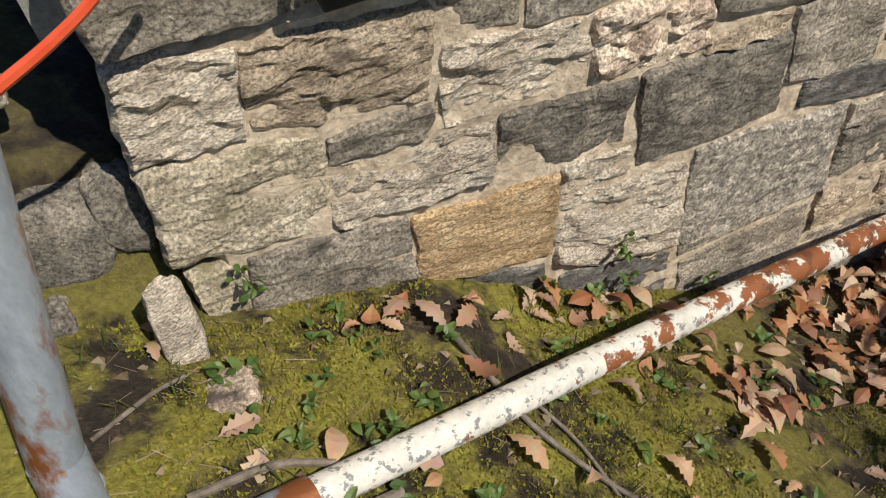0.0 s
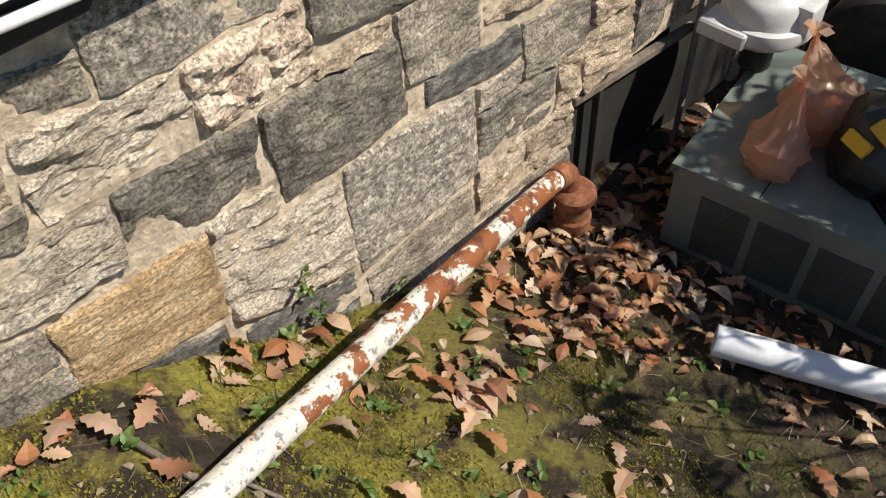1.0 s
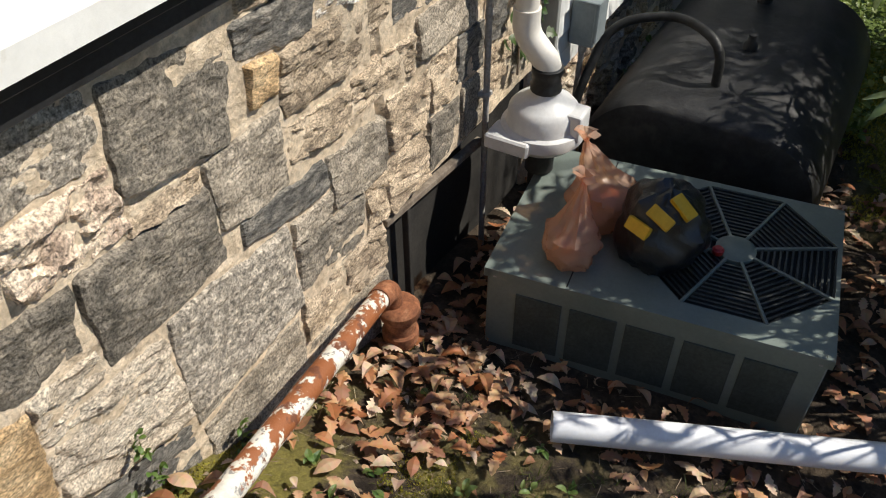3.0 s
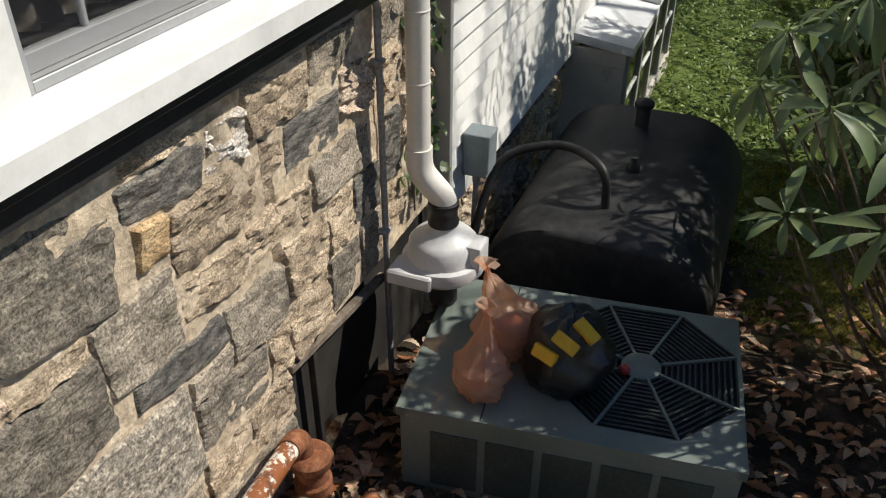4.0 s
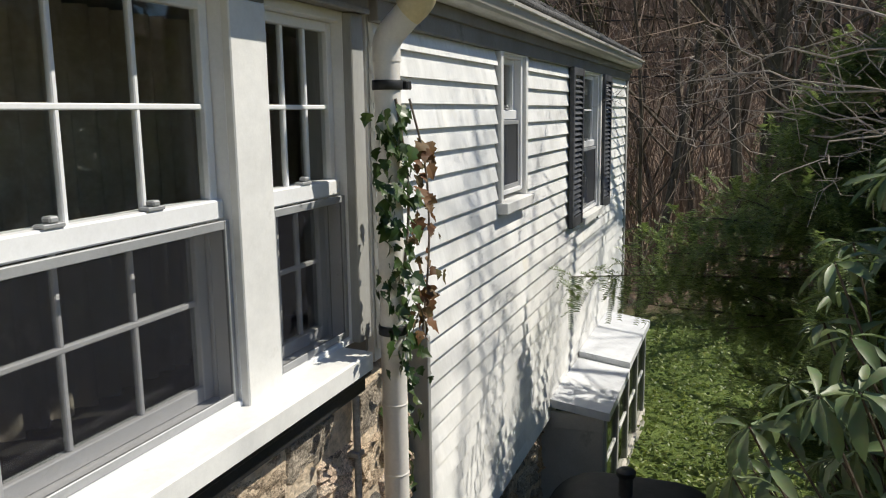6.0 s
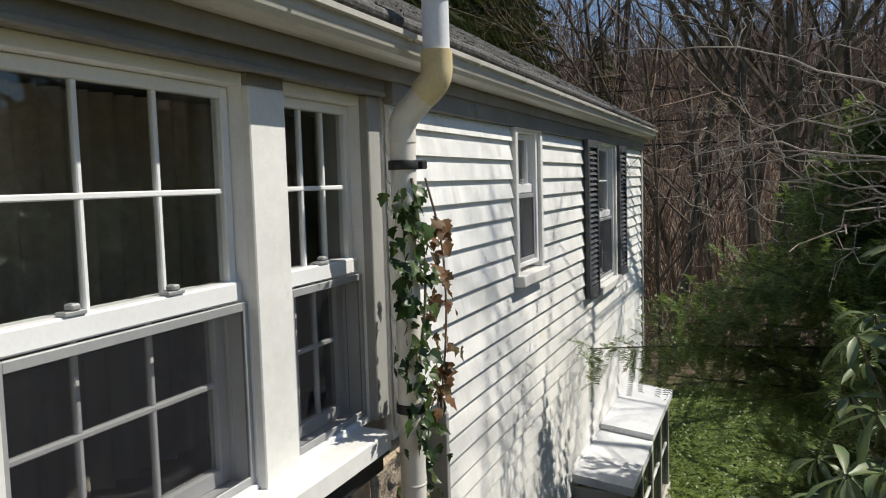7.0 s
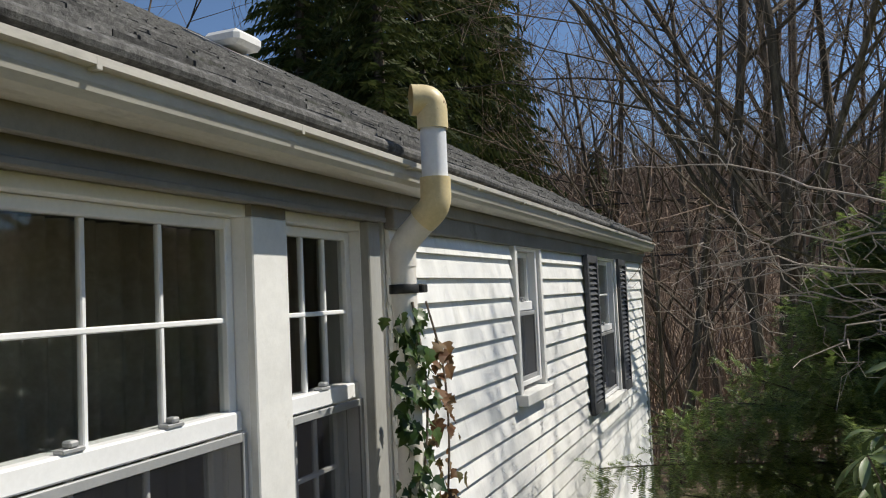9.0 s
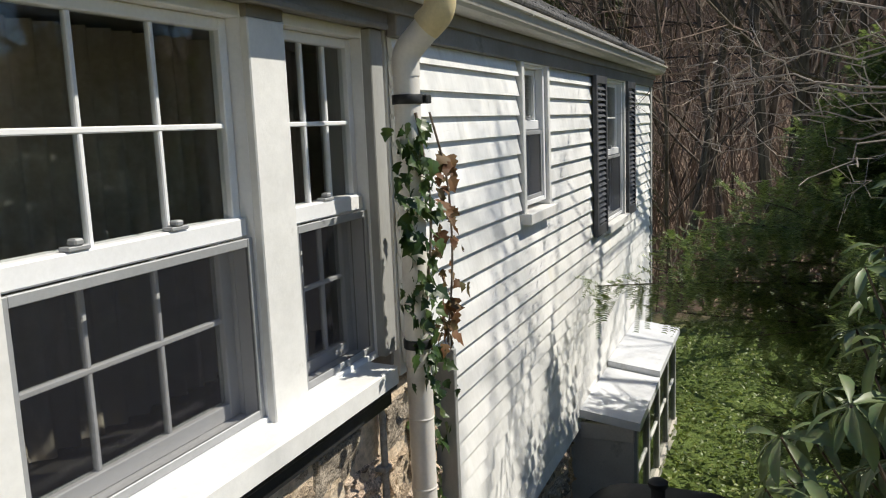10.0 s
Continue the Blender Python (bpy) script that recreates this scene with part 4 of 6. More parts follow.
for k in range(5):
    x = BX0 + 0.02 + k * (BX1 - BX0 - 0.1) / 4
    part("mullion", box(x, x + 0.07, BY - 0.02, BY + 0.03, -0.86, -0.06, 0.004), M_GREYTRIM, bay)
    if k < 4:
        x1 = BX0 + 0.02 + (k + 1) * (BX1 - BX0 - 0.1) / 4
        pn = part("pane", box(x + 0.07, x1, BY, BY + 0.004, -0.86, -0.06), M_GLASS, bay)
        part("glazing_bar", box(x + 0.07, x1, BY - 0.008, BY + 0.016, -0.47, -0.44, 0.003), M_WHITE, bay)
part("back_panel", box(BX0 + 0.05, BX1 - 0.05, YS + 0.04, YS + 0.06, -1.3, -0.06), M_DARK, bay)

# ---- condensing unit ----
AX, AY, AZ0, AZ1 = 3.212, 0.92, -0.66, -0.165
TURN_AC = Matrix.Translation((AX, AY, 0)) @ Matrix.Rotation(radians(7.5), 4, "Z")
W2, D2 = 0.605, 0.415       # half width (along y), half depth (along x)


def ac_box(x0, x1, y0, y1, z0, z1, bev=0.0, bm=None, turn=None):
    b = box(x0, x1, y0, y1, z0, z1, bev)
    if turn:
        bmesh.ops.transform(b, matrix=turn, verts=b.verts)
    bmesh.ops.transform(b, matrix=TURN_AC, verts=b.verts)
    return b


ac = thing("condensing_unit", "large grey-green metal air conditioning unit standing among fallen leaves", "air conditioner", (AX, AY, AZ0))
part("cabinet", ac_box(-D2 + 0.01, D2 - 0.01, -W2 + 0.01, W2 - 0.01, AZ0, AZ1 - 0.025, 0.006), M_AC, ac)
FC = (0.03, -0.235)          # centre of the fan opening
R = 0.40
lid = bmesh.new()
outer = [(-D2, -W2), (D2, -W2), (D2, W2), (-D2, W2)]
N = 48
inner, rim = [], []
for k in range(N):
    a = 2 * math.pi * k / N
    c, s = math.cos(a), math.sin(a)
    q = 0.385 / max(abs(math.cos((a + math.pi / 8) % (math.pi / 4) - math.pi / 8)), 0.1)
    inner.append((FC[0] + c * q * 0.92, FC[1] + s * q * 0.92))
    t = min([((D2 if c > 0 else -D2) - FC[0]) / c if abs(c) > 1e-6 else 9, ((W2 if s > 0 else -W2) - FC[1]) / s if abs(s) > 1e-6 else 9])
    rim.append((FC[0] + c * t, FC[1] + s * t))
for q in outer:
    k = min(range(N), key=lambda i: (rim[i][0] - q[0]) ** 2 + (rim[i][1] - q[1]) ** 2)
    rim[k] = q
vi = [lid.verts.new((x, y, AZ1)) for x, y in inner]
vl = [lid.verts.new((x, y, AZ1 - 0.04)) for x, y in inner]
vo = [lid.verts.new((x, y, AZ1)) for x, y in rim]
vd = [lid.verts.new((x, y, AZ1 - 0.04)) for x, y in rim]
for k in range(N):
    j = (k + 1) % N
    lid.faces.new((vi[k], vo[k], vo[j], vi[j]))
    lid.faces.new((vl[k], vi[k], vi[j], vl[j]))
    lid.faces.new((vo[k], vd[k], vd[j], vo[j]))
bmesh.ops.transform(lid, matrix=TURN_AC, verts=lid.verts)
lid_ob = part("lid", lid, M_AC, ac)
part("corner_cap", ac_box(-D2, -D2 + 0.03, -W2, -W2 + 0.03, AZ1 - 0.04, AZ1 + 0.001, 0.003), M_AC, lid_ob)
part("corner_cap", ac_box(-D2, -D2 + 0.03, W2 - 0.03, W2, AZ1 - 0.04, AZ1 + 0.001, 0.003), M_AC, lid_ob)
part("corner_cap", ac_box(D2 - 0.03, D2, -W2, -W2 + 0.03, AZ1 - 0.04, AZ1 + 0.001, 0.003), M_AC, lid_ob)
part("corner_cap", ac_box(D2 - 0.03, D2, W2 - 0.03, W2, AZ1 - 0.04, AZ1 + 0.001, 0.003), M_AC, lid_ob)
part("lid_seam", ac_box(-D2 + 0.01, D2 - 0.01, 0.295, 0.300, AZ1 - 0.01, AZ1 + 0.0015), M_ACDARK, lid_ob)
# no real hollow: a near-black plate gives the well its shade
part("well", ac_box(-0.38, 0.39, -0.595, 0.155, AZ1 - 0.05, AZ1 - 0.023), M_ACDARK, ac, "near-black plate standing for the shaded fan well")
bm = bmesh.new()
for sec in range(8):
    a0 = math.pi / 8 + sec * math.pi / 4
    mid = a0 + math.pi / 8
    for k in range(13):
        d = 0.09 + k * 0.0215
        half = d * math.tan(math.pi / 8) * 0.93
        b = box(FC[0] + d, FC[0] + d + 0.008, FC[1] - half, FC[1] + half, AZ1 - 0.012, AZ1 - 0.004)
        t = Matrix.Translation((FC[0], FC[1], 0)) @ Matrix.Rotation(mid, 4, "Z") @ Matrix.Translation((-FC[0], -FC[1], 0))
        bmesh.ops.transform(b, matrix=TURN_AC @ t, verts=b.verts)
        me = bpy.data.meshes.new("tmp")
        b.to_mesh(me)
        b.free()
        bm.from_mesh(me)
        bpy.data.meshes.remove(me)
gr = part("grille", bm, M_GRILLE, ac, "dark radial fan grille")
for sec in range(8):
    a0 = math.pi / 8 + sec * math.pi / 4
    t = Matrix.Translation((FC[0], FC[1], 0)) @ Matrix.Rotation(a0, 4, "Z") @ Matrix.Translation((-FC[0], -FC[1], 0))
    part("spoke", ac_box(FC[0] + 0.06, FC[0] + 0.385, FC[1] - 0.006, FC[1] + 0.006, AZ1 - 0.012, AZ1 + 0.001, 0.002, turn=t), M_AC, gr)
bm = turned([(0.075, -0.01), (0.075, 0.006), (0.055, 0.014), (0.02, 0.016)], (FC[0], FC[1], AZ1 - 0.006), sides=24)
bmesh.ops.transform(bm, matrix=TURN_AC, verts=bm.verts)
part("hub", bm, M_AC, gr, smooth=True)
# flat louvre panels; the shade on the unit's front is in their colour
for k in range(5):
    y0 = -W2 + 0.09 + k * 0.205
    part("vent_panel", ac_box(-D2 + 0.004, -D2 + 0.012, y0, y0 + 0.175, AZ0 + 0.12, AZ1 - 0.10, 0.002), M_LOUVRESHADE, ac, "louvred panel with the front's shade in its dark colour")
for k in range(2):
    part("screw", ac_box(-D2 - 0.001, -D2 + 0.02, -W2 + 0.03 + k * 1.13, -W2 + 0.045 + k * 1.13, AZ1 - 0.036, AZ1 - 0.026, 0.002), M_CONDUIT, ac)

# ---- oil tank ----
tank = thing("oil_tank", "black painted steel oil tank lying on short legs with leaf shadows", "oil tank", (4.7, 1.02, -0.8))
TY, TZ, TR, TH = 1.02, -0.40, 0.345, 0.21
bm = bmesh.new()
sec = []
for k in range(17):
    a = -math.pi / 2 + math.pi * k / 16
    sec.append((TY + TH + TR * math.cos(a), TZ + TR * math.sin(a)))
for k in range(17):
    a = math.pi / 2 + math.pi * k / 16
    sec.append((TY - TH + TR * math.cos(a), TZ + TR * math.sin(a)))
rows = []
for x, sc in ((3.895, 0.0), (3.89, 0.5), (3.895, 0.9), (3.91, 0.965), (3.95, 1.0), (4.3, 1.0), (4.7, 1.002), (5.1, 1.0), (5.42, 1.0), (5.46, 0.96), (5.48, 0.6), (5.48, 0.0)):
    rows.append([bm.verts.new((x, TY + (y - TY) * sc, TZ + (zz - TZ) * sc + 0.004 * noise.noise((x * 3, y * 3, zz * 3)))) for y, zz in sec])
for a, b in zip(rows, rows[1:]):
    for k in range(len(sec)):
        bm.faces.new((a[k], a[(k + 1) % len(sec)], b[(k + 1) % len(sec)], b[k]))
bmesh.ops.remove_doubles(bm, verts=bm.verts, dist=0.0005)
bmesh.ops.recalc_face_normals(bm, faces=bm.faces)
part("shell", bm, M_TANK, tank, smooth=True)
for x in (4.1, 5.25):
    for y in (0.75, 1.28):
        part("leg", tube([(x, y, -1.0), (x, y, -0.70)], 0.025, 10), M_TANK, tank)
cap = part("fill_pipe", tube([(5.18, 1.06, -0.07), (5.18, 1.06, 0.06)], 0.04, 16), M_TANK, tank, smooth=True)
part("fill_cap", turned([(0.05, 0.0), (0.055, 0.008), (0.055, 0.03), (0.04, 0.042), (0.015, 0.045)], (5.18, 1.06, 0.055), sides=20), M_RUBBER, cap, "black screw cap", True)
part("gauge", turned([(0.035, 0), (0.035, 0.03), (0.02, 0.05), (0.02, 0.08)], (4.62, 1.0, -0.06), sides=16), M_TANK, tank, smooth=True)
hose = tube(rounded([(4.20, 1.05, -0.08), (4.20, 1.06, 0.14), (4.36, 1.30, 0.17), (4.25, 1.60, 0.10), (4.05, 1.66, -0.25), (4.0, 1.66, -0.7)], 0.14), 0.022, 12)
part("vent_hose", hose, M_BLACKHOSE, tank, "thick black hose arching to the wall", True)

# ---- pipes on the ground ----
P_A, P_B = Vector((0.42, 1.27, 0.455)), Vector((2.43, 1.715, -0.170))
rp = thing("drain_pipe", "rusty white-painted iron drain pipe lying along the slope", "pipe", (1.3, 1.4, 0.1))
P_M = Vector((1.425, 1.495, 0.150))


def along_pipe(u):
    """A nearly straight run through three places."""
    return P_A * (2 * (u - 0.5) * (u - 1)) + P_M * (4 * u * (1 - u)) + P_B * (2 * u * (u - 0.5))


npts = [along_pipe(k / 14) for k in range(15)]
part("run", tube(npts[:6], 0.037, 20), M_PIPEWHITE, rp, "flaking white painted length", True)
part("run", tube(npts[5:], 0.0372, 20), M_PIPEPAINT, rp, "white painted length with large rust patches", True)
part("end_elbow", tube(rounded([P_B - (P_B - P_A).normalized() * 0.05, P_B + Vector((0.05, 0.01, -0.02)), P_B + Vector((0.07, 0.01, -0.16))], 0.06), 0.043, 18), M_RUSTY, rp, "rusty iron elbow", True)
bell = [(0.062, 0.0), (0.07, 0.02), (0.07, 0.06), (0.06, 0.07), (0.062, 0.13), (0.076, 0.145), (0.078, 0.18), (0.066, 0.195), (0.056, 0.2)]
part("hub", turned(bell, (2.50, 1.70, -0.47), sides=24), M_RUSTY, rp, "rusty iron bell socket", True)
ds = thing("downspout", "grey galvanized downspout with rust streaks ending in an elbow", "downspout", (0.2, 1.3, 0.5))
part("pipe", tube([(0.33, 1.42, 1.50), (0.145, 1.315, 0.76)], 0.042, 20), M_GALV, ds, smooth=True)
part("shoe", tube(rounded([(0.15, 1.318, 0.78), (0.135, 1.25, 0.60), (0.28, 1.225, 0.51), (0.46, 1.278, 0.443)], 0.07), 0.044, 20), M_GALV, ds, "crimped elbow", True)
for k in range(3):
    f = k * 0.025
    part("seam", turned([(0.0445, -0.003), (0.046, 0), (0.0445, 0.003)], (0.143 - f * 0.1, 1.30 - f, 0.70 - f), sides=20), M_GALV, ds)
pv = thing("plastic_pipe", "white plastic drain pipe lying loose on the leaves", "pipe", (2.6, 0.4, -0.4))
a, b = Vector((2.355, 1.015, -0.385)), Vector((2.98, -0.395, -0.43))
bm = tube([a, b], 0.052, 22, cap=False)
tube([a + (b - a) * 0.0005, b], 0.047, 22, bm=bm, cap=False)
d = (b - a).normalized()
part("run", bm, M_PVCWHITE, pv, smooth=True)

# crawl space opening: a near-black board standing for its shade, an angle iron
op = thing("shade_board", "near-black board filling the crawl space opening in place of its shade", "board", (3.0, 1.9, -0.6))
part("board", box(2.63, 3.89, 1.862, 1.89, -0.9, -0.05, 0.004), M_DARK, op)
part("angle_iron", box(2.74, 2.765, 1.80, 1.83, -0.6, -0.045, 0.003), M_DARK, op, "rusted angle iron, near-black for the opening's shade")
part("lintel_board", box(2.60, 3.36, 1.80, 1.835, -0.075, -0.045, 0.003, turn=Matrix.Translation((2.98, 0, -0.06)) @ Matrix.Rotation(radians(7), 4, "Y") @ Matrix.Translation((-2.98, 0, 0.06))), M_STICK, op)

# ---- plants ----
M_OAK = leafy("oak_leaf", [(0.42, 0.16, 0.065), (0.60, 0.32, 0.155), (0.72, 0.48, 0.30), (0.28, 0.115, 0.055), (0.82, 0.64, 0.46), (0.50, 0.21, 0.085), (0.36, 0.17, 0.10)], 0.6, 0.15, 0.35)
M_OAKDARK = leafy("wet_leaf", [(0.20, 0.095, 0.055), (0.38, 0.20, 0.115), (0.58, 0.36, 0.23)], 0.75, 0.08, 0.25)
M_GRASS = leafy("grass", [(0.06, 0.10, 0.015), (0.13, 0.17, 0.03), (0.20, 0.20, 0.06), (0.04, 0.08, 0.015)], 0.6, 0.3, 0.3)
M_MOSSTUFT = leafy("moss_tuft", [(0.24, 0.22, 0.03), (0.40, 0.36, 0.06), (0.52, 0.46, 0.11), (0.32, 0.30, 0.05)], 0.9, 0.3, 0.1)
M_WEED = leafy("weed_leaf", [(0.08, 0.15, 0.03), (0.15, 0.24, 0.05), (0.24, 0.32, 0.09)], 0.5, 0.3)
M_RHODO = leafy("rhododendron_leaf", [(0.11, 0.17, 0.055), (0.19, 0.26, 0.10), (0.30, 0.36, 0.19)], 0.46, 0.22, 0.45)
M_YEW = leafy("yew_needle", [(0.11, 0.16, 0.04), (0.21, 0.29, 0.075), (0.36, 0.44, 0.14)], 0.38, 0.35, 0.5)
M_HEMLOCK = leafy("hemlock_needle", [(0.05, 0.075, 0.022), (0.09, 0.115, 0.035), (0.15, 0.165, 0.055)], 0.6, 0.15, 0.3)
M_IVY = leafy("ivy_leaf", [(0.03, 0.07, 0.015), (0.055, 0.11, 0.025), (0.10, 0.15, 0.04), (0.035, 0.075, 0.02)], 0.4, 0.2)
M_IVYDRY = leafy("dry_ivy_leaf", [(0.12, 0.06, 0.03), (0.22, 0.11, 0.05), (0.10, 0.09, 0.03), (0.30, 0.17, 0.09)], 0.6, 0.2, 0.25)
M_COVER = leafy("ground_cover_leaf", [(0.10, 0.16, 0.025), (0.21, 0.28, 0.05), (0.34, 0.40, 0.10), (0.13, 0.20, 0.03)], 0.45, 0.3)
pr = random.Random(21)

BEECH = [(0, 0.02), (0.12, 0.10), (0.3, 0.24), (0.5, 0.30), (0.7, 0.24), (0.88, 0.10), (1.0, 0.0)]
OAK = [(0, 0.01), (0.08, 0.05), (0.18, 0.17), (0.26, 0.12), (0.36, 0.26), (0.44, 0.17), (0.54, 0.33), (0.62, 0.21), (0.72, 0.28), (0.80, 0.16), (0.90, 0.15), (1.0, 0.0)]


def leaf_shape(outline, length, width, curl, fold):
    """Half outlines mirrored about a folded midrib, curled along its length."""
    verts, faces = [], []
    n = len(outline)
    for u, w in outline:
        z = curl * math.sin(u * math.pi) * length
        verts.append((u * length, 0, z))
    for side in (1, -1):
        for u, w in outline:
            z = curl * math.sin(u * math.pi) * length + fold * w * length
            verts.append((u * length, side * w * width, z))
    for s in (1, 2):
        for k in range(n - 1):
            q = (k, k + 1, s * n + k + 1, s * n + k)
            faces.append(q if s == 2 else q[::-1])
    return verts, faces


def scatter(name, shapes, poses, material, label, category, kind="stuff", parent=None):
    verts, faces = [], []
    for (vs, fs), m in poses_of(shapes, poses):
        n = len(verts)
        verts += [tuple(m @ Vector(v)) for v in vs]
        faces += [tuple(n + k for k in f) for f in fs]
    ob = mesh_of(name, verts, faces, material, parent, label)
    return tagged(ob, "", "" if parent else category, "", kind)


def poses_of(shapes, poses):
    for i, m in enumerate(poses):
        yield shapes[i % len(shapes)], m


def on_ground(x, y, lift=0.004):
    return Vector((x, y, ground_z(x, y) + lift))


def lying(x, y, lift=0.006, lean=25, size=1.0):
    e = 0.05
    nrm = Vector((ground_z(x - e, y) - ground_z(x + e, y), ground_z(x, y - e) - ground_z(x, y + e), 2 * e)).normalized()
    q = Vector((0, 0, 1)).rotation_difference(nrm).to_matrix().to_4x4()
    return Matrix.Translation(on_ground(x, y, lift)) @ q @ pose(0, 0, 0, pr.uniform(-lean, lean), pr.uniform(-lean, lean), pr.uniform(0, 360)) @ Matrix.Scale(size, 4)


oak = [leaf_shape(OAK, 0.10, 0.085, c, f) for c, f in ((0.16, 0.16), (-0.18, 0.12), (0.24, -0.16), (0.10, 0.32), (0.30, 0.25))]
oak += [leaf_shape(BEECH, 0.088, 0.078, c, f) for c, f in ((0.22, 0.3), (-0.22, 0.25), (0.32, 0.5), (0.2, -0.3))]


def litter_spot():
    while True:
        x, y = pr.uniform(0.2, 4.8), pr.uniform(-1.3, 1.76)
        d = 0.035
        d += 2.6 * math.exp(-((x - 2.28) / 0.24) ** 2 - ((y - 1.47) / 0.22) ** 2)
        d += 0.9 * math.exp(-((x - 1.62) / 0.15) ** 2 - ((y - 1.36) / 0.13) ** 2)
        d += 0.22 if x > 2.4 else 0.0
        d += 0.30 * math.exp(-((y - 1.74) / 0.08) ** 2)
        if 2.75 < x < 3.65 and 0.3 < y < 1.45:
            continue
        if pr.random() < d:
            return x, y


scatter("fallen_leaves", oak, [lying(*litter_spot(), lift=pr.uniform(0.004, 0.036), lean=17, size=pr.uniform(0.5, 1.2)) for _ in range(1500)], M_OAK, "brown dry oak leaves lying in drifts on the soil", "leaves")
scatter("leaf_litter", oak, [lying(pr.uniform(2.3, 5.6), pr.uniform(-1.8, 1.76), lift=pr.uniform(0.0, 0.012), lean=20, size=pr.uniform(0.5, 1.0)) for _ in range(1100)], M_OAKDARK, "dark rotting leaves covering the shaded soil", "leaves")
for x, y, s in ((0.85, 1.62, 1.3), (1.02, 1.55, 0.9), (1.15, 1.66, 1.0), (1.08, 1.70, 0.9), (0.98, 1.66, 0.8), (1.25, 1.38, 1.3), (0.62, 1.35, 1.5), (0.33, 1.45, 1.1), (1.30, 1.66, 1.1), (1.45, 1.62, 1.0), (0.22, 1.22, 1.2), (1.75, 0.95, 1.1), (1.55, 0.98, 0.9), (1.9, 0.78, 1.2), (1.85, 1.08, 1.0)):
    vs, fs = oak[pr.randrange(5)]
    m = lying(x, y, 0.012, 18, s * 0.8)
    lf = mesh_of("oak_leaf", vs, fs, M_OAK, None, "single dry brown oak leaf lying on the moss")
    lf.matrix_world = m
    tagged(lf, "", "leaf", "single oak leaves")

blade = ([(-0.0016, 0, 0), (0.0016, 0, 0), (0.0012, 0.006, 0.03), (0, 0.022, 0.055), (-0.0012, 0.006, 0.03)], [(0, 1, 2, 4), (4, 2, 3)])
tuft = []
for _ in range(620):
    x, y = pr.uniform(0.0, 2.5), pr.uniform(-0.6, 1.76)
    if noise.noise((x * 2.2, y * 2.2, 5)) < -0.05:
        continue
    for _ in range(pr.randint(5, 12)):
        tuft.append(Matrix.Translation(on_ground(x + pr.gauss(0, 0.02), y + pr.gauss(0, 0.02), -0.003)) @ pose(0, 0, 0, pr.uniform(-30, 20), pr.uniform(-25, 25), pr.uniform(0, 360)) @ Matrix.Scale(pr.uniform(0.35, 1.3), 4))
scatter("grass", [blade], tuft, M_GRASS, "thin grass blades growing through the moss", "grass")
moss_t = ([(-0.004, 0, 0), (0.004, 0, 0), (0.0, 0.002, 0.011)], [(0, 1, 2)])
mp = []
while len(mp) < 56000:
    x, y = pr.uniform(0.1, 2.3), pr.uniform(-0.4, 1.8)
    if noise.noise((x * 2.6, y * 2.6, 0.5)) + 0.35 * noise.noise((x * 11, y * 11, 2)) > -0.2 + max(0, x - 1.15) * 0.42:
        mp.append(Matrix.Translation(on_ground(x, y, -0.002)) @ pose(0, 0, 0, pr.uniform(-35, 35), pr.uniform(-35, 35), pr.uniform(0, 360)) @ Matrix.Scale(pr.uniform(0.5, 1.4), 4))
while len(mp) < 66000:
    x, y = pr.uniform(4.5, 6.7), pr.uniform(-0.75, 0.6)
    if noise.noise((x * 1.8, y * 1.8, 3.5)) + 0.35 * noise.noise((x * 9, y * 9, 2)) > -0.12:
        mp.append(Matrix.Translation(on_ground(x, y, -0.002)) @ pose(0, 0, 0, pr.uniform(-35, 35), pr.uniform(-35, 35), pr.uniform(0, 360)) @ Matrix.Scale(pr.uniform(1.2, 2.6), 4))
scatter("moss", [moss_t], mp, M_MOSSTUFT, "yellow-green moss cushions on the slope", "moss")

OVAL = [(0, 0.0), (0.12, 0.16), (0.35, 0.32), (0.6, 0.34), (0.85, 0.2), (1.0, 0.0)]
weed_leaf = [leaf_shape(OVAL, 0.028, 0.030, 0.08, 0.2), leaf_shape(OVAL, 0.042, 0.028, 0.15, 0.3)]
wp = []
for _ in range(70):
    x, y = (pr.uniform(0.15, 0.75), pr.uniform(1.2, 1.76)) if pr.random() < 0.22 else (pr.uniform(0.3, 2.3), pr.uniform(0.4, 1.78))
    for _ in range(pr.randint(4, 9)):
        wp.append(Matrix.Translation(on_ground(x + pr.gauss(0, 0.012), y + pr.gauss(0, 0.012), pr.uniform(0.0, 0.03))) @ pose(0, 0, 0, 0, pr.uniform(-50, 5), pr.uniform(0, 360)) @ Matrix.Scale(pr.uniform(0.5, 1.2), 4))
scatter("weeds", weed_leaf, wp, M_WEED, "small green weeds with oval leaves among the moss", "weeds")


def wall_weed(x, z, n):
    w = thing("wall_weed", "little green weed rooted in a joint of the stone wall", "weed", (x, 1.80, z), "wall weeds")
    bm = tube([(x, 1.81, z), (x + 0.005, 1.775, z + 0.04), (x, 1.76, z + 0.10)], [0.002, 0.0018, 0.001], 5)
    part("stem", bm, M_GRASS, w)
    ps = [Matrix.Translation((x + pr.gauss(0, 0.012), 1.77 + pr.gauss(0, 0.006), z + pr.uniform(0.0, 0.11))) @ pose(0, 0, 0, pr.uniform(-60, 20), pr.uniform(-60, 30), pr.uniform(180, 360)) @ Matrix.Scale(0.75, 4) for _ in range(n)]
    scatter("leaves", weed_leaf, ps, M_WEED, "", "", "", w)


for x, z in ((1.42, 0.08), (1.44, -0.06), (1.20, 0.03), (1.72, -0.22), (0.47, 0.46)):
    wall_weed(x, z, 14)

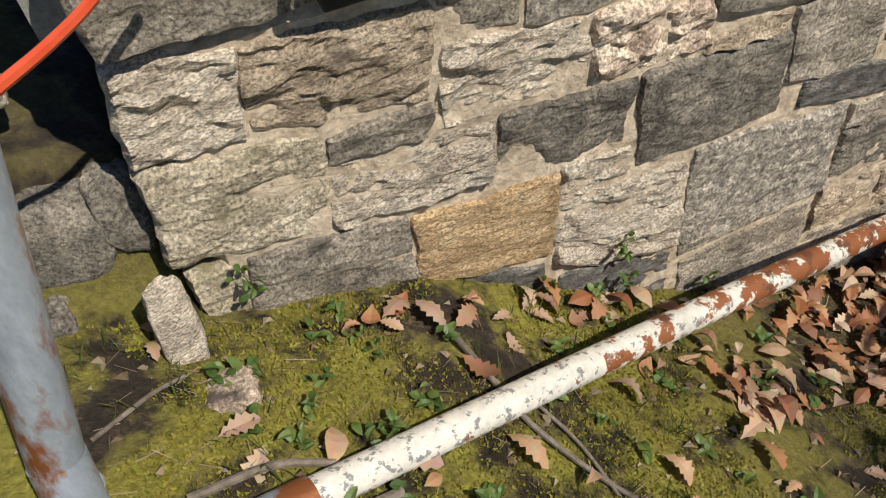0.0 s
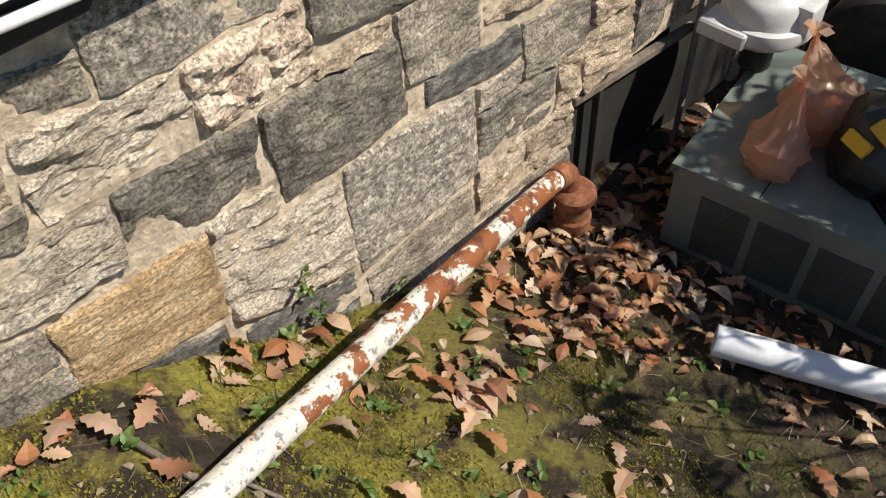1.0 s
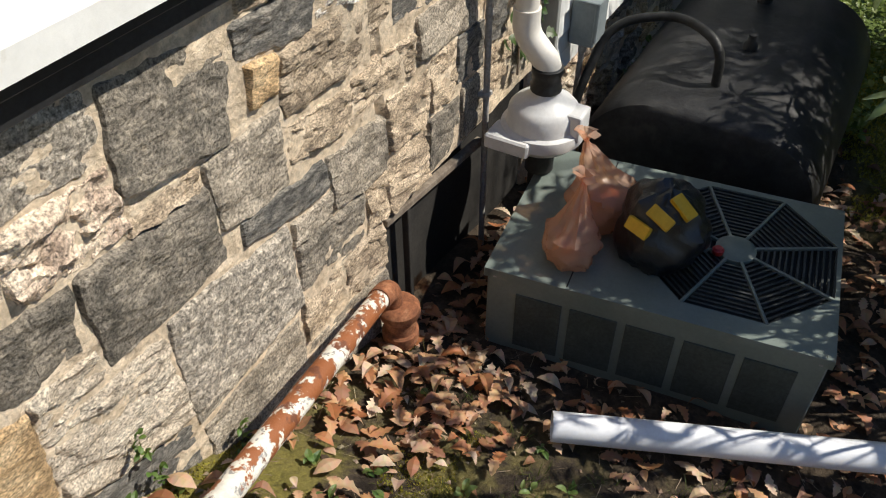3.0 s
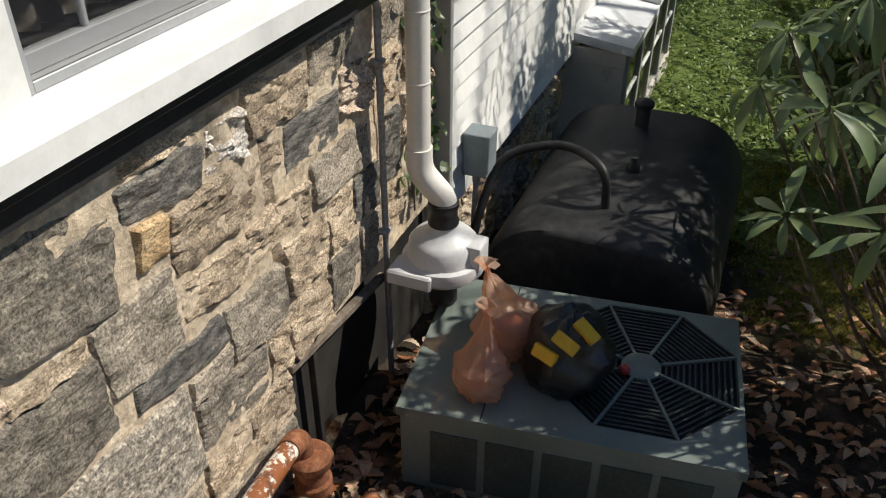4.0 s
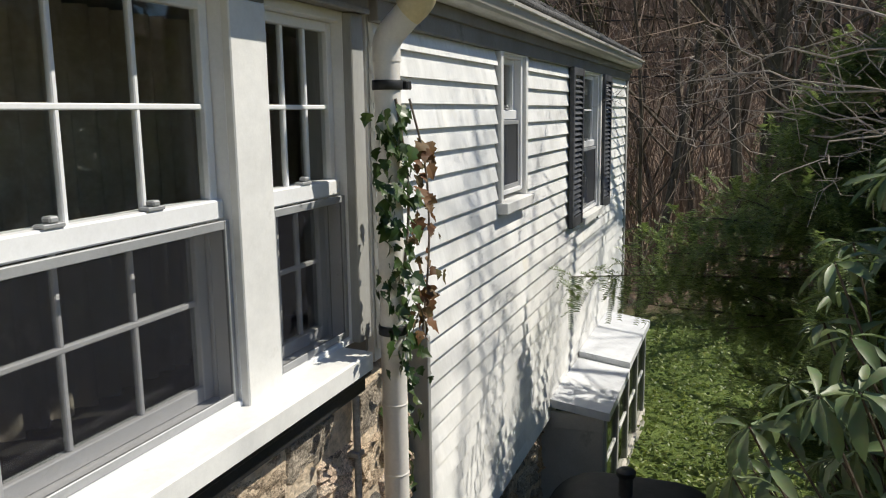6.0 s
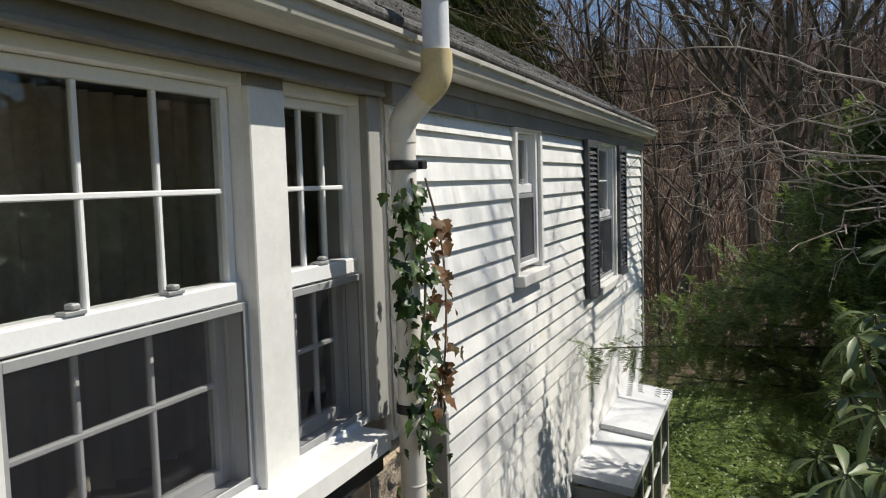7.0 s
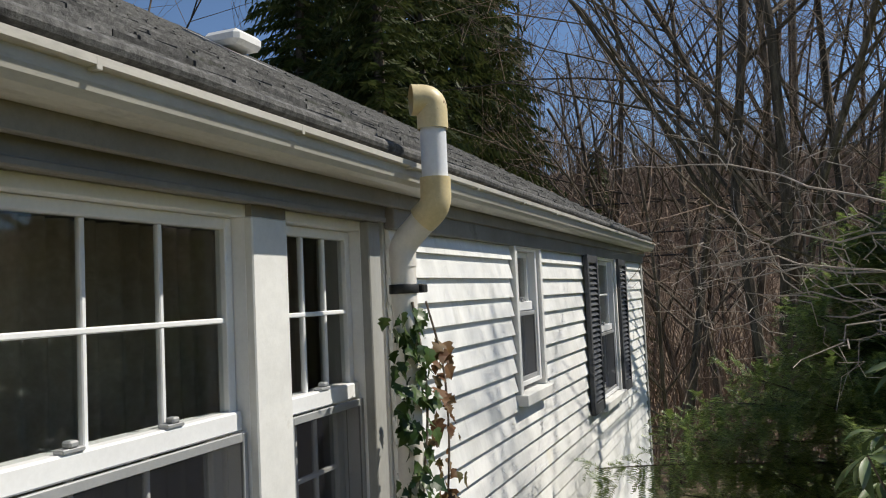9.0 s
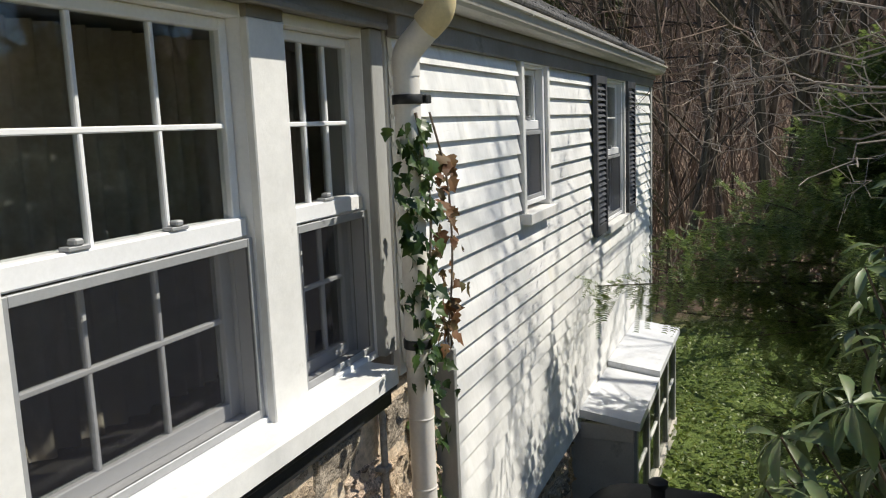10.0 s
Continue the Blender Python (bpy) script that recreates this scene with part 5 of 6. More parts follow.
# ground cover beyond the tank
cp = []
while len(cp) < 15000:
    x, y = 5.2 + 9.5 * pr.random() ** 1.5, pr.uniform(-4.0, 1.75)
    if x < 6.4 and y < 0.35 and noise.noise((x * 2, y * 2, 1)) < 0.25:
        continue
    if BX0 < x < BX1 and y > BY - 0.05:
        continue
    h = 0.07 + 0.11 * noise.noise((x * 2.6, y * 2.6, 7))
    cp.append(Matrix.Translation(on_ground(x, y, pr.uniform(0, 0.06) + h)) @ pose(0, 0, 0, pr.uniform(-42, 42), pr.uniform(-42, 42), pr.uniform(0, 360)) @ Matrix.Scale(pr.uniform(0.9, 2.1), 4))
scatter("ground_cover", weed_leaf, cp, M_COVER, "dense light green ground cover beside the house", "ground cover")

# ---- ivy on the vent pipe ----
IVY = [(0, 0.0), (0.02, 0.28), (0.18, 0.42), (0.30, 0.26), (0.45, 0.40), (0.58, 0.22), (1.0, 0.0)]
ivy_leaf = [leaf_shape(IVY, 0.066, 0.072, 0.08, 0.15), leaf_shape(IVY, 0.052, 0.058, -0.1, 0.2)]
ivy = thing("ivy", "green and dry brown ivy climbing the white vent pipe", "ivy", (3.36, 1.66, 0.6))
bm = tube(rounded([(3.44, 1.70, 0.2), (3.42, 1.69, 0.9), (3.33, 1.60, 1.4), (3.40, 1.58, 1.8), (3.33, 1.60, 2.12)], 0.2), 0.005, 6)
tube(rounded([(3.40, 1.58, 2.12), (3.47, 1.55, 1.9), (3.52, 1.56, 1.6), (3.48, 1.58, 1.3)], 0.15), 0.004, 6, bm=bm)
part("vine", bm, M_STICK, ivy)


def ivy_poses(n, pick):
    out = []
    for _ in range(n):
        x, y, z = pick()
        out.append(Matrix.Translation((x, y, z)) @ pose(0, 0, 0, pr.uniform(40, 110), pr.uniform(-30, 30), pr.uniform(-50, 50)) @ pose(0, 0, 0, 0, 0, pr.uniform(210, 330)) @ Matrix.Scale(pr.uniform(0.5, 1.15), 4))
    return out


def green_spot():
    z = pr.choice([pr.uniform(1.75, 2.10), pr.uniform(1.2, 2.1), pr.uniform(1.2, 1.75)])
    s = 0.045 if z > 1.75 else 0.03
    return 3.315 + pr.gauss(-0.01, s), 1.595 + pr.gauss(0, 0.03), z


def low_spot():
    return 3.62 + pr.gauss(0.12, 0.09), 1.775 + pr.gauss(0, 0.02), pr.uniform(0.15, 1.15)


def dry_spot():
    z = pr.uniform(1.3, 1.98)
    return 3.47 + pr.gauss(0.0, 0.03) + 0.02 * math.sin(z * 9), 1.57 + pr.gauss(0, 0.025), z


scatter("green_leaves", ivy_leaf, ivy_poses(190, green_spot) + ivy_poses(110, low_spot), M_IVY, "", "", "", ivy)
scatter("dry_leaves", ivy_leaf, ivy_poses(75, dry_spot), M_IVYDRY, "dry brown leaves", "", "", ivy)

# ---- rhododendron ----
LONG = [(0, 0.03), (0.1, 0.05), (0.25, 0.11), (0.5, 0.155), (0.75, 0.12), (0.92, 0.05), (1.0, 0.0)]
rh_shapes = [leaf_shape(LONG, 0.16, ww, c, f) for ww, c, f in ((0.13, 0.10, 0.35), (0.115, 0.06, 0.25), (0.145, 0.18, 0.3), (0.10, 0.02, 0.5))]
rh = thing("rhododendron", "large rhododendron with long drooping dark green leaves", "shrub", (4.4, -0.7, -0.8))
rh_meshes = []
for vs, fs in rh_shapes:
    me = bpy.data.meshes.new("leaf")
    me.from_pydata(vs, [], fs)
    me.materials.append(M_RHODO)
    me.polygons.foreach_set("use_smooth", [True] * len(me.polygons))
    rh_meshes.append(me)
NEAR = [(2.72, 0.48, 1.34), (2.77, 0.51, 1.19), (2.46, 0.38, 1.28), (2.65, 0.35, 1.45), (2.68, 0.27, 1.46), (2.28, 0.25, 1.14), (2.22, 0.20, 1.22), (2.64, 0.39, 0.94), (2.48, 0.24, 1.24), (2.8, 0.1, 1.3), (2.72, 0.02, 1.1), (2.86, 0.0, 1.4), (3.0, 0.22, 1.2), (3.1, 0.12, 1.3), (2.9, 0.3, 1.1), (2.6, 0.1, 0.95)]
hearts = [Vector((0.85, 0.53, 1.95)).lerp(Vector(p), 1.2) for p in NEAR]
# clusters near (3.0, -0.8) and (4.0, -0.3): out of view, added to cast shade
GROUPS = [((4.0, -0.25, 0.55), (1.15, 0.75, 0.95), 48), ((3.7, 0.05, 1.05), (0.75, 0.42, 0.65), 32), ((6.4, -1.0, 0.9), (0.95, 0.55, 1.25), 100), ((3.0, -0.8, 1.2), (0.9, 0.55, 0.75), 20), ((4.6, -1.3, 0.9), (1.0, 0.6, 1.3), 18), ((4.05, -0.36, 1.5), (0.55, 0.38, 0.45), 50), ((4.0, -0.2, 1.75), (0.42, 0.3, 0.3), 48), ((5.0, -0.75, 1.6), (0.7, 0.35, 0.6), 30)]
for c, r, count in GROUPS:
    made = 0
    while made < count:
        d = Vector((pr.gauss(0, 1), pr.gauss(0, 1), pr.gauss(0, 1))).normalized() * pr.uniform(0.5, 1.0)
        p = Vector((c[0] + d.x * r[0], c[1] + d.y * r[1], c[2] + d.z * r[2]))
        if p.z < -0.5 or (p.x < 3.75 and p.y > 0.15 and p.z < 0.75) or (p.x < 5.6 and p.y > 0.35 and p.z < 0.35):
            continue
        if (p.x < 6.0 and p.z + 0.12 > (1.74 - p.y) * 1.42) or (p - Vector((0.8, 0.5, 1.9))).length < 1.5 or (p.x < 3.2 and p.y > -0.1):
            continue
        if p.x < 5.5 and p.y > -0.55 and p.z < 0.75 - 0.25 * (p.x - 3):
            continue
        if 3.6 < p.x - 0.457 * (p.z + 0.72) < 6.4 and -0.35 < p.y + 0.704 * (p.z + 0.72) < 0.45 and pr.random() < 0.85:
            continue
        hearts.append(p)
        made += 1
singles, joined = 0, []
for i, h in enumerate(hearts):
    core = Vector((4.1, -0.5, 0.3)) if h.x < 5.4 else Vector((6.6, -0.8, 0.6))
    out = (h - core).normalized()
    az = math.degrees(math.atan2(out.y, out.x))
    n = pr.randint(7, 11)
    tilt = Matrix.Translation(h) @ Vector((0, 0, 1)).rotation_difference((Vector((0, 0, 1)) + out * 0.55).normalized()).to_matrix().to_4x4()
    for k in range(n):
        m = tilt @ pose(0, 0, 0, 0, 0, az + 360 * k / n + pr.uniform(-12, 12)) @ pose(0.012, 0, 0, pr.uniform(-28, 28), pr.uniform(-4, 74), 0) @ Matrix.Scale(pr.uniform(0.65, 1.12), 4)
        s = pr.randrange(4)
        if i < 30 and singles < 290:
            o = new("leaf", rh_meshes[s])
            o.parent = rh
            o.matrix_local = Matrix.Translation(-AT[rh]) @ m
            singles += 1
        else:
            joined.append((s, m))
verts, faces = [], []
for s, m in joined:
    q = len(verts)
    verts += [tuple(m @ Vector(v)) for v in rh_shapes[s][0]]
    faces += [tuple(q + k for k in f) for f in rh_shapes[s][1]]
cr = mesh_of("crown", verts, faces, M_RHODO, rh, "", True)
cr["kind"] = "stuff"
bm = bmesh.new()
for i, h in enumerate(hearts):
    foot = Vector((4.0 + pr.uniform(-0.3, 0.5), -0.8 + pr.uniform(-0.3, 0.2), -0.8)) if h.x < 5.4 else Vector((6.6, -0.9, -0.9))
    mid = foot.lerp(h, 0.55) + Vector((pr.gauss(0, 0.1), pr.gauss(0, 0.1), -0.12))
    tube(rounded([foot.lerp(mid, 0.5), mid, h], 0.3, 3), [0.011, 0.009, 0.008, 0.007, 0.006, 0.004], 5, bm=bm, cap=False)
part("stem", bm, M_BARK, rh)["kind"] = "stuff"

# ---- yew ----
yew = thing("yew", "spreading dark green yew reaching towards the clapboard wall", "shrub", (7.3, -0.7, -0.95))
nv, nf = [], []
wood = bmesh.new()


def needles_along(a, b, sag, length=0.03, step=0.011, wide=0.0040):
    d = b - a
    if d.length < 0.01:
        return
    n = max(3, int(d.length / step))
    t0 = d.normalized()
    side = t0.cross(Vector((0, 0, 1)))
    side = side.normalized() if side.length > 1e-4 else Vector((1, 0, 0))
    up = side.cross(t0)
    for k in range(n):
        u = k / n
        p = a + d * u + Vector((0, 0, -sag * u * u))
        for s in (1, -1):
            tip = p + (side * s * 0.9 + t0 * 0.45 + up * pr.uniform(-0.15, 0.35)) * length * (1 - 0.35 * u) * pr.uniform(0.8, 1.15)
            q = len(nv)
            w = t0 * wide
            nv.extend([tuple(p - w), tuple(p + w), tuple(tip + w * 0.4), tuple(tip - w * 0.4)])
            nf.append((q, q + 1, q + 2, q + 3))


def bough(a, b, droop, sprays, spread_by):
    d = b - a
    pts = [a + d * (k / 6) + Vector((0, 0, droop * (math.sin(math.pi * k / 6 * 0.5) ** 2) * -1)) for k in range(7)]
    tube(pts, [0.012 - 0.0015 * k for k in range(7)], 5, bm=wood, cap=False)
    t0 = d.normalized()
    side = t0.cross(Vector((0, 0, 1))).normalized()
    for k in range(sprays):
        u = 0.18 + 0.82 * (k + pr.random()) / sprays
        i = min(5, int(u * 6))
        p = pts[i].lerp(pts[i + 1], u * 6 - i)
        s = 1 if k % 2 else -1
        ln = spread_by * (1.1 - 0.7 * u) * pr.uniform(0.7, 1.2)
        e = p + (side * s * pr.uniform(0.5, 1.0) + t0 * pr.uniform(0.5, 0.9)).normalized() * ln + Vector((0, 0, pr.uniform(-0.28, 0.16)))
        needles_along(p, e, 0.04)
        for _ in range(3):
            f = pr.uniform(0.25, 0.8)
            g = p.lerp(e, f)
            needles_along(g, g + (t0 * pr.uniform(0.3, 1) + side * s * pr.uniform(-0.6, 1.0)).normalized() * ln * 0.5 + Vector((0, 0, pr.uniform(-0.09, 0.07))), 0.02)
    needles_along(pts[4], pts[6], 0.0)


EYE = Vector((0.85, 0.5, 2.05))
trunk_foot = Vector((7.3, -0.7, -0.95))
for tip, droop in (((3.75, 1.10, 1.40), 0.10), ((3.45, 0.70, 1.68), 0.10), ((3.6, 0.78, 1.52), 0.12), ((3.9, 0.80, 1.38), 0.15), ((3.7, 0.86, 1.60), 0.1)):
    t = EYE.lerp(Vector(tip), min(1.8, 1.0 / (tip[1] - 0.5)))
    bough(Vector((7.6, -0.5, t.z - 0.45 + pr.uniform(-0.3, 0.3))).lerp(t, 0.05), t, -droop, 80, 0.27 if tip[1] > 1.0 else 0.32)
for _ in range(150):
    a = radians(pr.uniform(70, 300))
    z = pr.uniform(-0.2, 1.75)
    r = pr.uniform(1.0, 2.2) * (1.1 - 0.2 * abs(z - 1.0))
    t = Vector((6.9 + r * math.cos(a), -0.5 + r * 0.8 * math.sin(a), z + pr.uniform(-0.1, 0.25)))
    if t.z - (1.74 - t.y) * 1.42 > 0.1 and t.x - 0.65 * (1.74 - t.y) < 6.6:
        continue
    if t.y > 1.2 or (t.y > 0.6 and t.z < 0.75) or (t.x < 5.3 and t.z < 0.9):
        continue
    bough(Vector((7.1, -0.6, z - pr.uniform(0.1, 0.6))), t, pr.uniform(-0.25, 0.15), 44, 0.30)
for _ in range(60):
    a = radians(pr.uniform(80, 290))
    z = pr.uniform(1.55, 2.95)
    r = pr.uniform(0.7, 1.25) * (1.5 - 0.35 * (z - 1.0))
    t = Vector((6.95 + r * math.cos(a), -0.55 + r * 0.85 * math.sin(a), z - pr.uniform(0.0, 0.3)))
    if t.z - (1.74 - t.y) * 1.42 < 0.1:
        bough(Vector((7.1, -0.6, z - pr.uniform(0.0, 0.3))), t, pr.uniform(-0.1, 0.2), 40, 0.30)
tube([trunk_foot, Vector((7.2, -0.6, 0.4)), Vector((7.25, -0.65, 2.0)), Vector((7.1, -0.6, 3.1))], [0.07, 0.05, 0.035, 0.015], 8, bm=wood)
part("stem", wood, M_BARK, yew)["kind"] = "stuff"
yn = mesh_of("needles", nv, nf, M_YEW, yew)
yn["kind"] = "stuff"

# ---- bare trees ----


def bare_tree(seed, height, lean=0.0, trunk_r=0.14, forks=1.0):
    """Tapered trunk with limbs, and twigs as a mesh of their own. Root at the origin."""
    r = random.Random(seed)
    limb, twig = bmesh.new(), ([], [])

    def grow(p, d, ln, rad, depth):
        pts, rads = [p], [rad]
        n = 5 if depth < 2 else 3
        for k in range(n):
            d = (d + Vector((r.gauss(0, 0.11), r.gauss(0, 0.11), r.gauss(0.035, 0.06)))).normalized()
            p = p + d * ln / n
            pts.append(p)
            rads.append(rad * (1 - 0.55 * (k + 1) / n))
        if rad > 0.012:
            tube(pts, rads, 7 if depth == 0 else 5, bm=limb, cap=False)
        else:
            side = d.orthogonal().normalized()
            fwd = side.cross(d)
            for a, b, ra, rb in zip(pts, pts[1:], rads, rads[1:]):
                vs, fs = twig
                q = len(vs)
                for c, rr_ in ((a, ra), (b, rb)):
                    rr_ = max(rr_, 0.003)
                    vs.extend([tuple(c + side * rr_), tuple(c - side * rr_ * 0.5 + fwd * rr_ * 0.87), tuple(c - side * rr_ * 0.5 - fwd * rr_ * 0.87)])
                for k in range(3):
                    fs.append((q + k, q + (k + 1) % 3, q + 3 + (k + 1) % 3, q + 3 + k))
        if depth >= 5 or rad < 0.0022:
            return
        kids = (r.randint(3, 5) if depth < 3 else r.randint(2, 4)) if depth else int(9 * forks)
        for k in range(kids):
            u = r.uniform(0.3, 1.0) if depth else r.uniform(0.22, 1.0)
            i = min(len(pts) - 2, int(u * (len(pts) - 1)))
            q = pts[i].lerp(pts[i + 1], u * (len(pts) - 1) - i)
            a = r.uniform(0, 6.283)
            o = d.orthogonal().normalized()
            o = Matrix.Rotation(a, 3, d) @ o
            nd = (d * r.uniform(0.35, 0.9) + o * r.uniform(0.5, 0.95)).normalized()
            grow(q, nd, ln * r.uniform(0.42, 0.62) * (1.15 - 0.5 * u), rads[i] * r.uniform(0.36, 0.56), depth + 1)

    grow(Vector((0, 0, -0.3)), Vector((math.sin(lean), 0.15 * math.sin(lean), math.cos(lean))), height, trunk_r, 0)
    lm = bpy.data.meshes.new("trunk")
    limb.to_mesh(lm)
    limb.free()
    lm.materials.append(M_BARK)
    tm = bpy.data.meshes.new("crown")
    tm.from_pydata(twig[0], [], twig[1])
    tm.materials.append(M_TWIG)
    return lm, tm


kinds = [bare_tree(1, 11, 0.05, 0.085, 1.2), bare_tree(2, 12, -0.1, 0.10, 1.2), bare_tree(3, 9, 0.2, 0.07, 1.2), bare_tree(4, 10, 0.0, 0.08, 1.4), bare_tree(5, 6, 0.15, 0.04, 1.2)]


def plant_tree(k, x, y, size, turn):
    t = thing("tree", "bare leafless deciduous tree with thin grey-brown twigs", "tree", (x, y, ground_z(x, y)), "bare trees")
    t.matrix_basis = Matrix.Translation((x, y, ground_z(x, y))) @ pose(0, 0, 0, 0, 0, turn) @ Matrix.Scale(size, 4)
    for nm, me in zip(("trunk", "crown"), kinds[k]):
        o = new(nm, me)
        o.parent = t
        if nm == "crown":
            o["kind"] = "stuff"
    return t


def plant_by_angle(k, deg, dist, size, turn):
    plant_tree(k, 0.83 + dist * math.cos(radians(deg)), 0.5 + dist * math.sin(radians(deg)), size, turn)


for k, deg, dist, size, turn in ((0, -2.2, 14.0, 1.25, 40), (1, -1.2, 14.6, 1.1, 200), (1, 6.2, 16, 0.95, 300), (2, 0.8, 12.5, 1.0, 185), (3, 3.0, 19, 1.2, 10), (0, -6.0, 17, 1.1, 120), (3, 9.0, 22, 1.1, 77), (4, -4.0, 11.5, 0.9, 150), (4, 7.0, 12.5, 1.0, 330)):
    plant_by_angle(k, deg, dist, size, turn)
for i in range(50):
    deg = pr.uniform(-11, 36)
    plant_by_angle(pr.randrange(5), deg, pr.uniform(20, 62), pr.uniform(0.9, 1.7), pr.uniform(0, 360))
# unseen trees added behind and beside the viewer to block sky light
for k, x, y, size, turn in ((0, -9, -6, 0.9, 5), (3, -7, -11, 1.0, 200), (1, -12, 0.5, 1.0, 33), (2, -4, -14, 1.0, 140)):
    plant_tree(k, x, y, size, turn)
# trees on the sunny side, whose thin shadows fall on the wall
for k, x, y, size, turn in ((2, 12.9, -7.4, 1.25, 15), (3, 15.9, -8.6, 1.1, 100), (3, 10.0, -4.3, 1.15, 40), (3, 10.7, -7.3, 1.35, 200)):
    plant_tree(k, x, y, size, turn)


# ---- evergreens behind the roof, and unseen ones added to block light ----
def evergreen(seed, height, radius):
    r = random.Random(seed)
    vs, fs = [], []
    tw = bmesh.new()
    tube([(0, 0, -0.5), (0, 0, height * 0.6), (0, 0, height)], [0.2, 0.1, 0.02], 8, bm=tw)
    z = 0.8
    while z < height:
        reach = radius * (1 - z / height) ** 0.8 + 0.15
        for _ in range(9):
            a = r.uniform(0, 6.283)
            ln = reach * r.uniform(0.6, 1.15)
            d = Vector((math.cos(a), math.sin(a), 0))
            s = Vector((-d.y, d.x, 0))
            droop = r.uniform(0.15, 0.4) * ln
            n = max(4, int(ln / 0.10))
            for k in range(n):
                u = (k + 1) / n
                c = d * ln * u + Vector((0, 0, z - droop * u * u))
                for sg in (-1, 1, -1, 1):
                    e = c + (s * sg * r.uniform(0.2, 0.8) + d * r.uniform(0.1, 0.6)) * 0.34 * (1.2 - 0.6 * u) + Vector((0, 0, r.uniform(-0.22, 0.0)))
                    w = (d * 0.7 + Vector((0, 0, 0.5))) * 0.028
                    q = len(vs)
                    vs += [tuple(c - w), tuple(c + w), tuple(e + w * 0.3), tuple(e - w * 0.3)]
                    fs.append((q, q + 1, q + 2, q + 3))
        z += r.uniform(0.16, 0.26)
    tm = bpy.data.meshes.new("trunk")
    tw.to_mesh(tm)
    tw.free()
    tm.materials.append(M_BARK)
    cm = bpy.data.meshes.new("crown")
    cm.from_pydata(vs, [], fs)
    cm.materials.append(M_HEMLOCK)
    return tm, cm


ever = [evergreen(3, 13.0, 2.4), evergreen(4, 10.0, 2.2)]
# 175 to 222 and -62 to -28 degrees: added unseen, dim skylight and panes
for k, deg, dist, size in ((1, 205, 9, 0.8), (1, 190, 10, 0.8), (0, 222, 11, 0.7), (1, 175, 9, 0.7), (0, 25.5, 19, 1.25), (0, 22.5, 21, 1.35), (1, 19.5, 23, 1.5), (0, 28.5, 22, 1.3), (1, 16.5, 27, 1.35), (0, 31.0, 20, 1.3), (0, 18.0, 24, 1.25), (1, 27.0, 24, 1.7), (0, 21.0, 26, 1.5), (1, 10.5, 30, 0.9), (1, -9.0, 16, 0.6), (1, 24, 26, 1.2), (0, -62, 22, 0.9), (1, -55, 23, 1.0), (0, -49, 25, 0.95), (1, -43, 27, 1.1), (0, -38, 29, 1.0), (1, -33, 31, 1.2), (0, -28, 33, 1.1), (1, -52, 28, 1.2), (0, -40, 33, 1.2)):
    x, y = 0.83 + dist * math.cos(radians(deg)), 0.5 + dist * math.sin(radians(deg))
    t = thing("evergreen_tree", "tall drooping dark green conifer in the woods", "tree", (x, y, ground_z(x, y)), "conifers")
    t.matrix_basis = Matrix.Translation((x, y, ground_z(x, y))) @ pose(0, 0, 0, 0, 0, 50 * k + dist * 9) @ Matrix.Scale(size, 4)
    for nm, me in zip(("trunk", "crown"), ever[k]):
        o = new(nm, me)
        o.parent = t

M_PALETWIG = surf("pale_twig", [(0.34, 0.28, 0.22), (0.50, 0.43, 0.35)], 8, rough=0.8, bump=0)
# near bare shrub with long pale twigs
sh = thing("bare_shrub", "leafless shrub with long thin pale twigs and buds", "shrub", (6.6, -0.9, -0.9))
bm = bmesh.new()
sr = random.Random(12)


def long_twig(a, b, rad, kids):
    a, b = Vector(a), Vector(b)
    pts = [a.lerp(b, k / 8) + Vector((sr.gauss(0, 0.03), sr.gauss(0, 0.03), 0.10 * math.sin(math.pi * k / 8) + sr.gauss(0, 0.025))) for k in range(9)]
    tube(pts, [rad * (1 - 0.75 * k / 8) for k in range(9)], 5, bm=bm, cap=False)
    for _ in range(kids):
        i = sr.randrange(1, 8)
        e = pts[i] + (b - a).normalized() * sr.uniform(0.2, 0.5) + Vector((sr.gauss(0, 0.15), sr.gauss(0, 0.25), sr.gauss(0.02, 0.2)))
        long_twig(pts[i], e, rad * 0.5, kids // 3)


for a, b in (((5.2, -0.25, 2.42), (7.0, 1.5, 3.05)), ((5.4, -0.5, 1.95), (4.6, 0.45, 1.72)), ((5.6, -0.5, 1.9), (6.9, 1.0, 1.75)), ((5.6, -0.6, 2.1), (7.2, 1.1, 2.1)), ((6.0, -0.6, 1.6), (7.4, 0.9, 1.5)), ((5.8, -0.7, 2.3), (6.8, 0.6, 2.4)), ((6.2, -0.8, 1.2), (8.0, 0.9, 1.9)), ((5.2, -0.35, 2.05), (5.6, 0.95, 2.22)), ((5.3, -0.3, 2.3), (5.9, 0.85, 2.2)), ((5.4, -0.45, 1.9), (5.6, 0.7, 2.02))):
    long_twig(a, b, 0.008, 5)
    part("branch", bm, M_PALETWIG, sh)
    bm = bmesh.new()
for a in ((5.2, -0.25, 2.42), (5.4, -0.5, 1.95), (5.6, -0.6, 2.1), (6.0, -0.6, 1.6), (5.8, -0.7, 2.3), (6.2, -0.8, 1.2)):
    tube(rounded([(6.6, -0.9, -0.95), (6.4, -0.95, 0.6), a], 0.6), 0.011, 5, bm=bm, cap=False)
part("stem", bm, M_TWIG, sh)

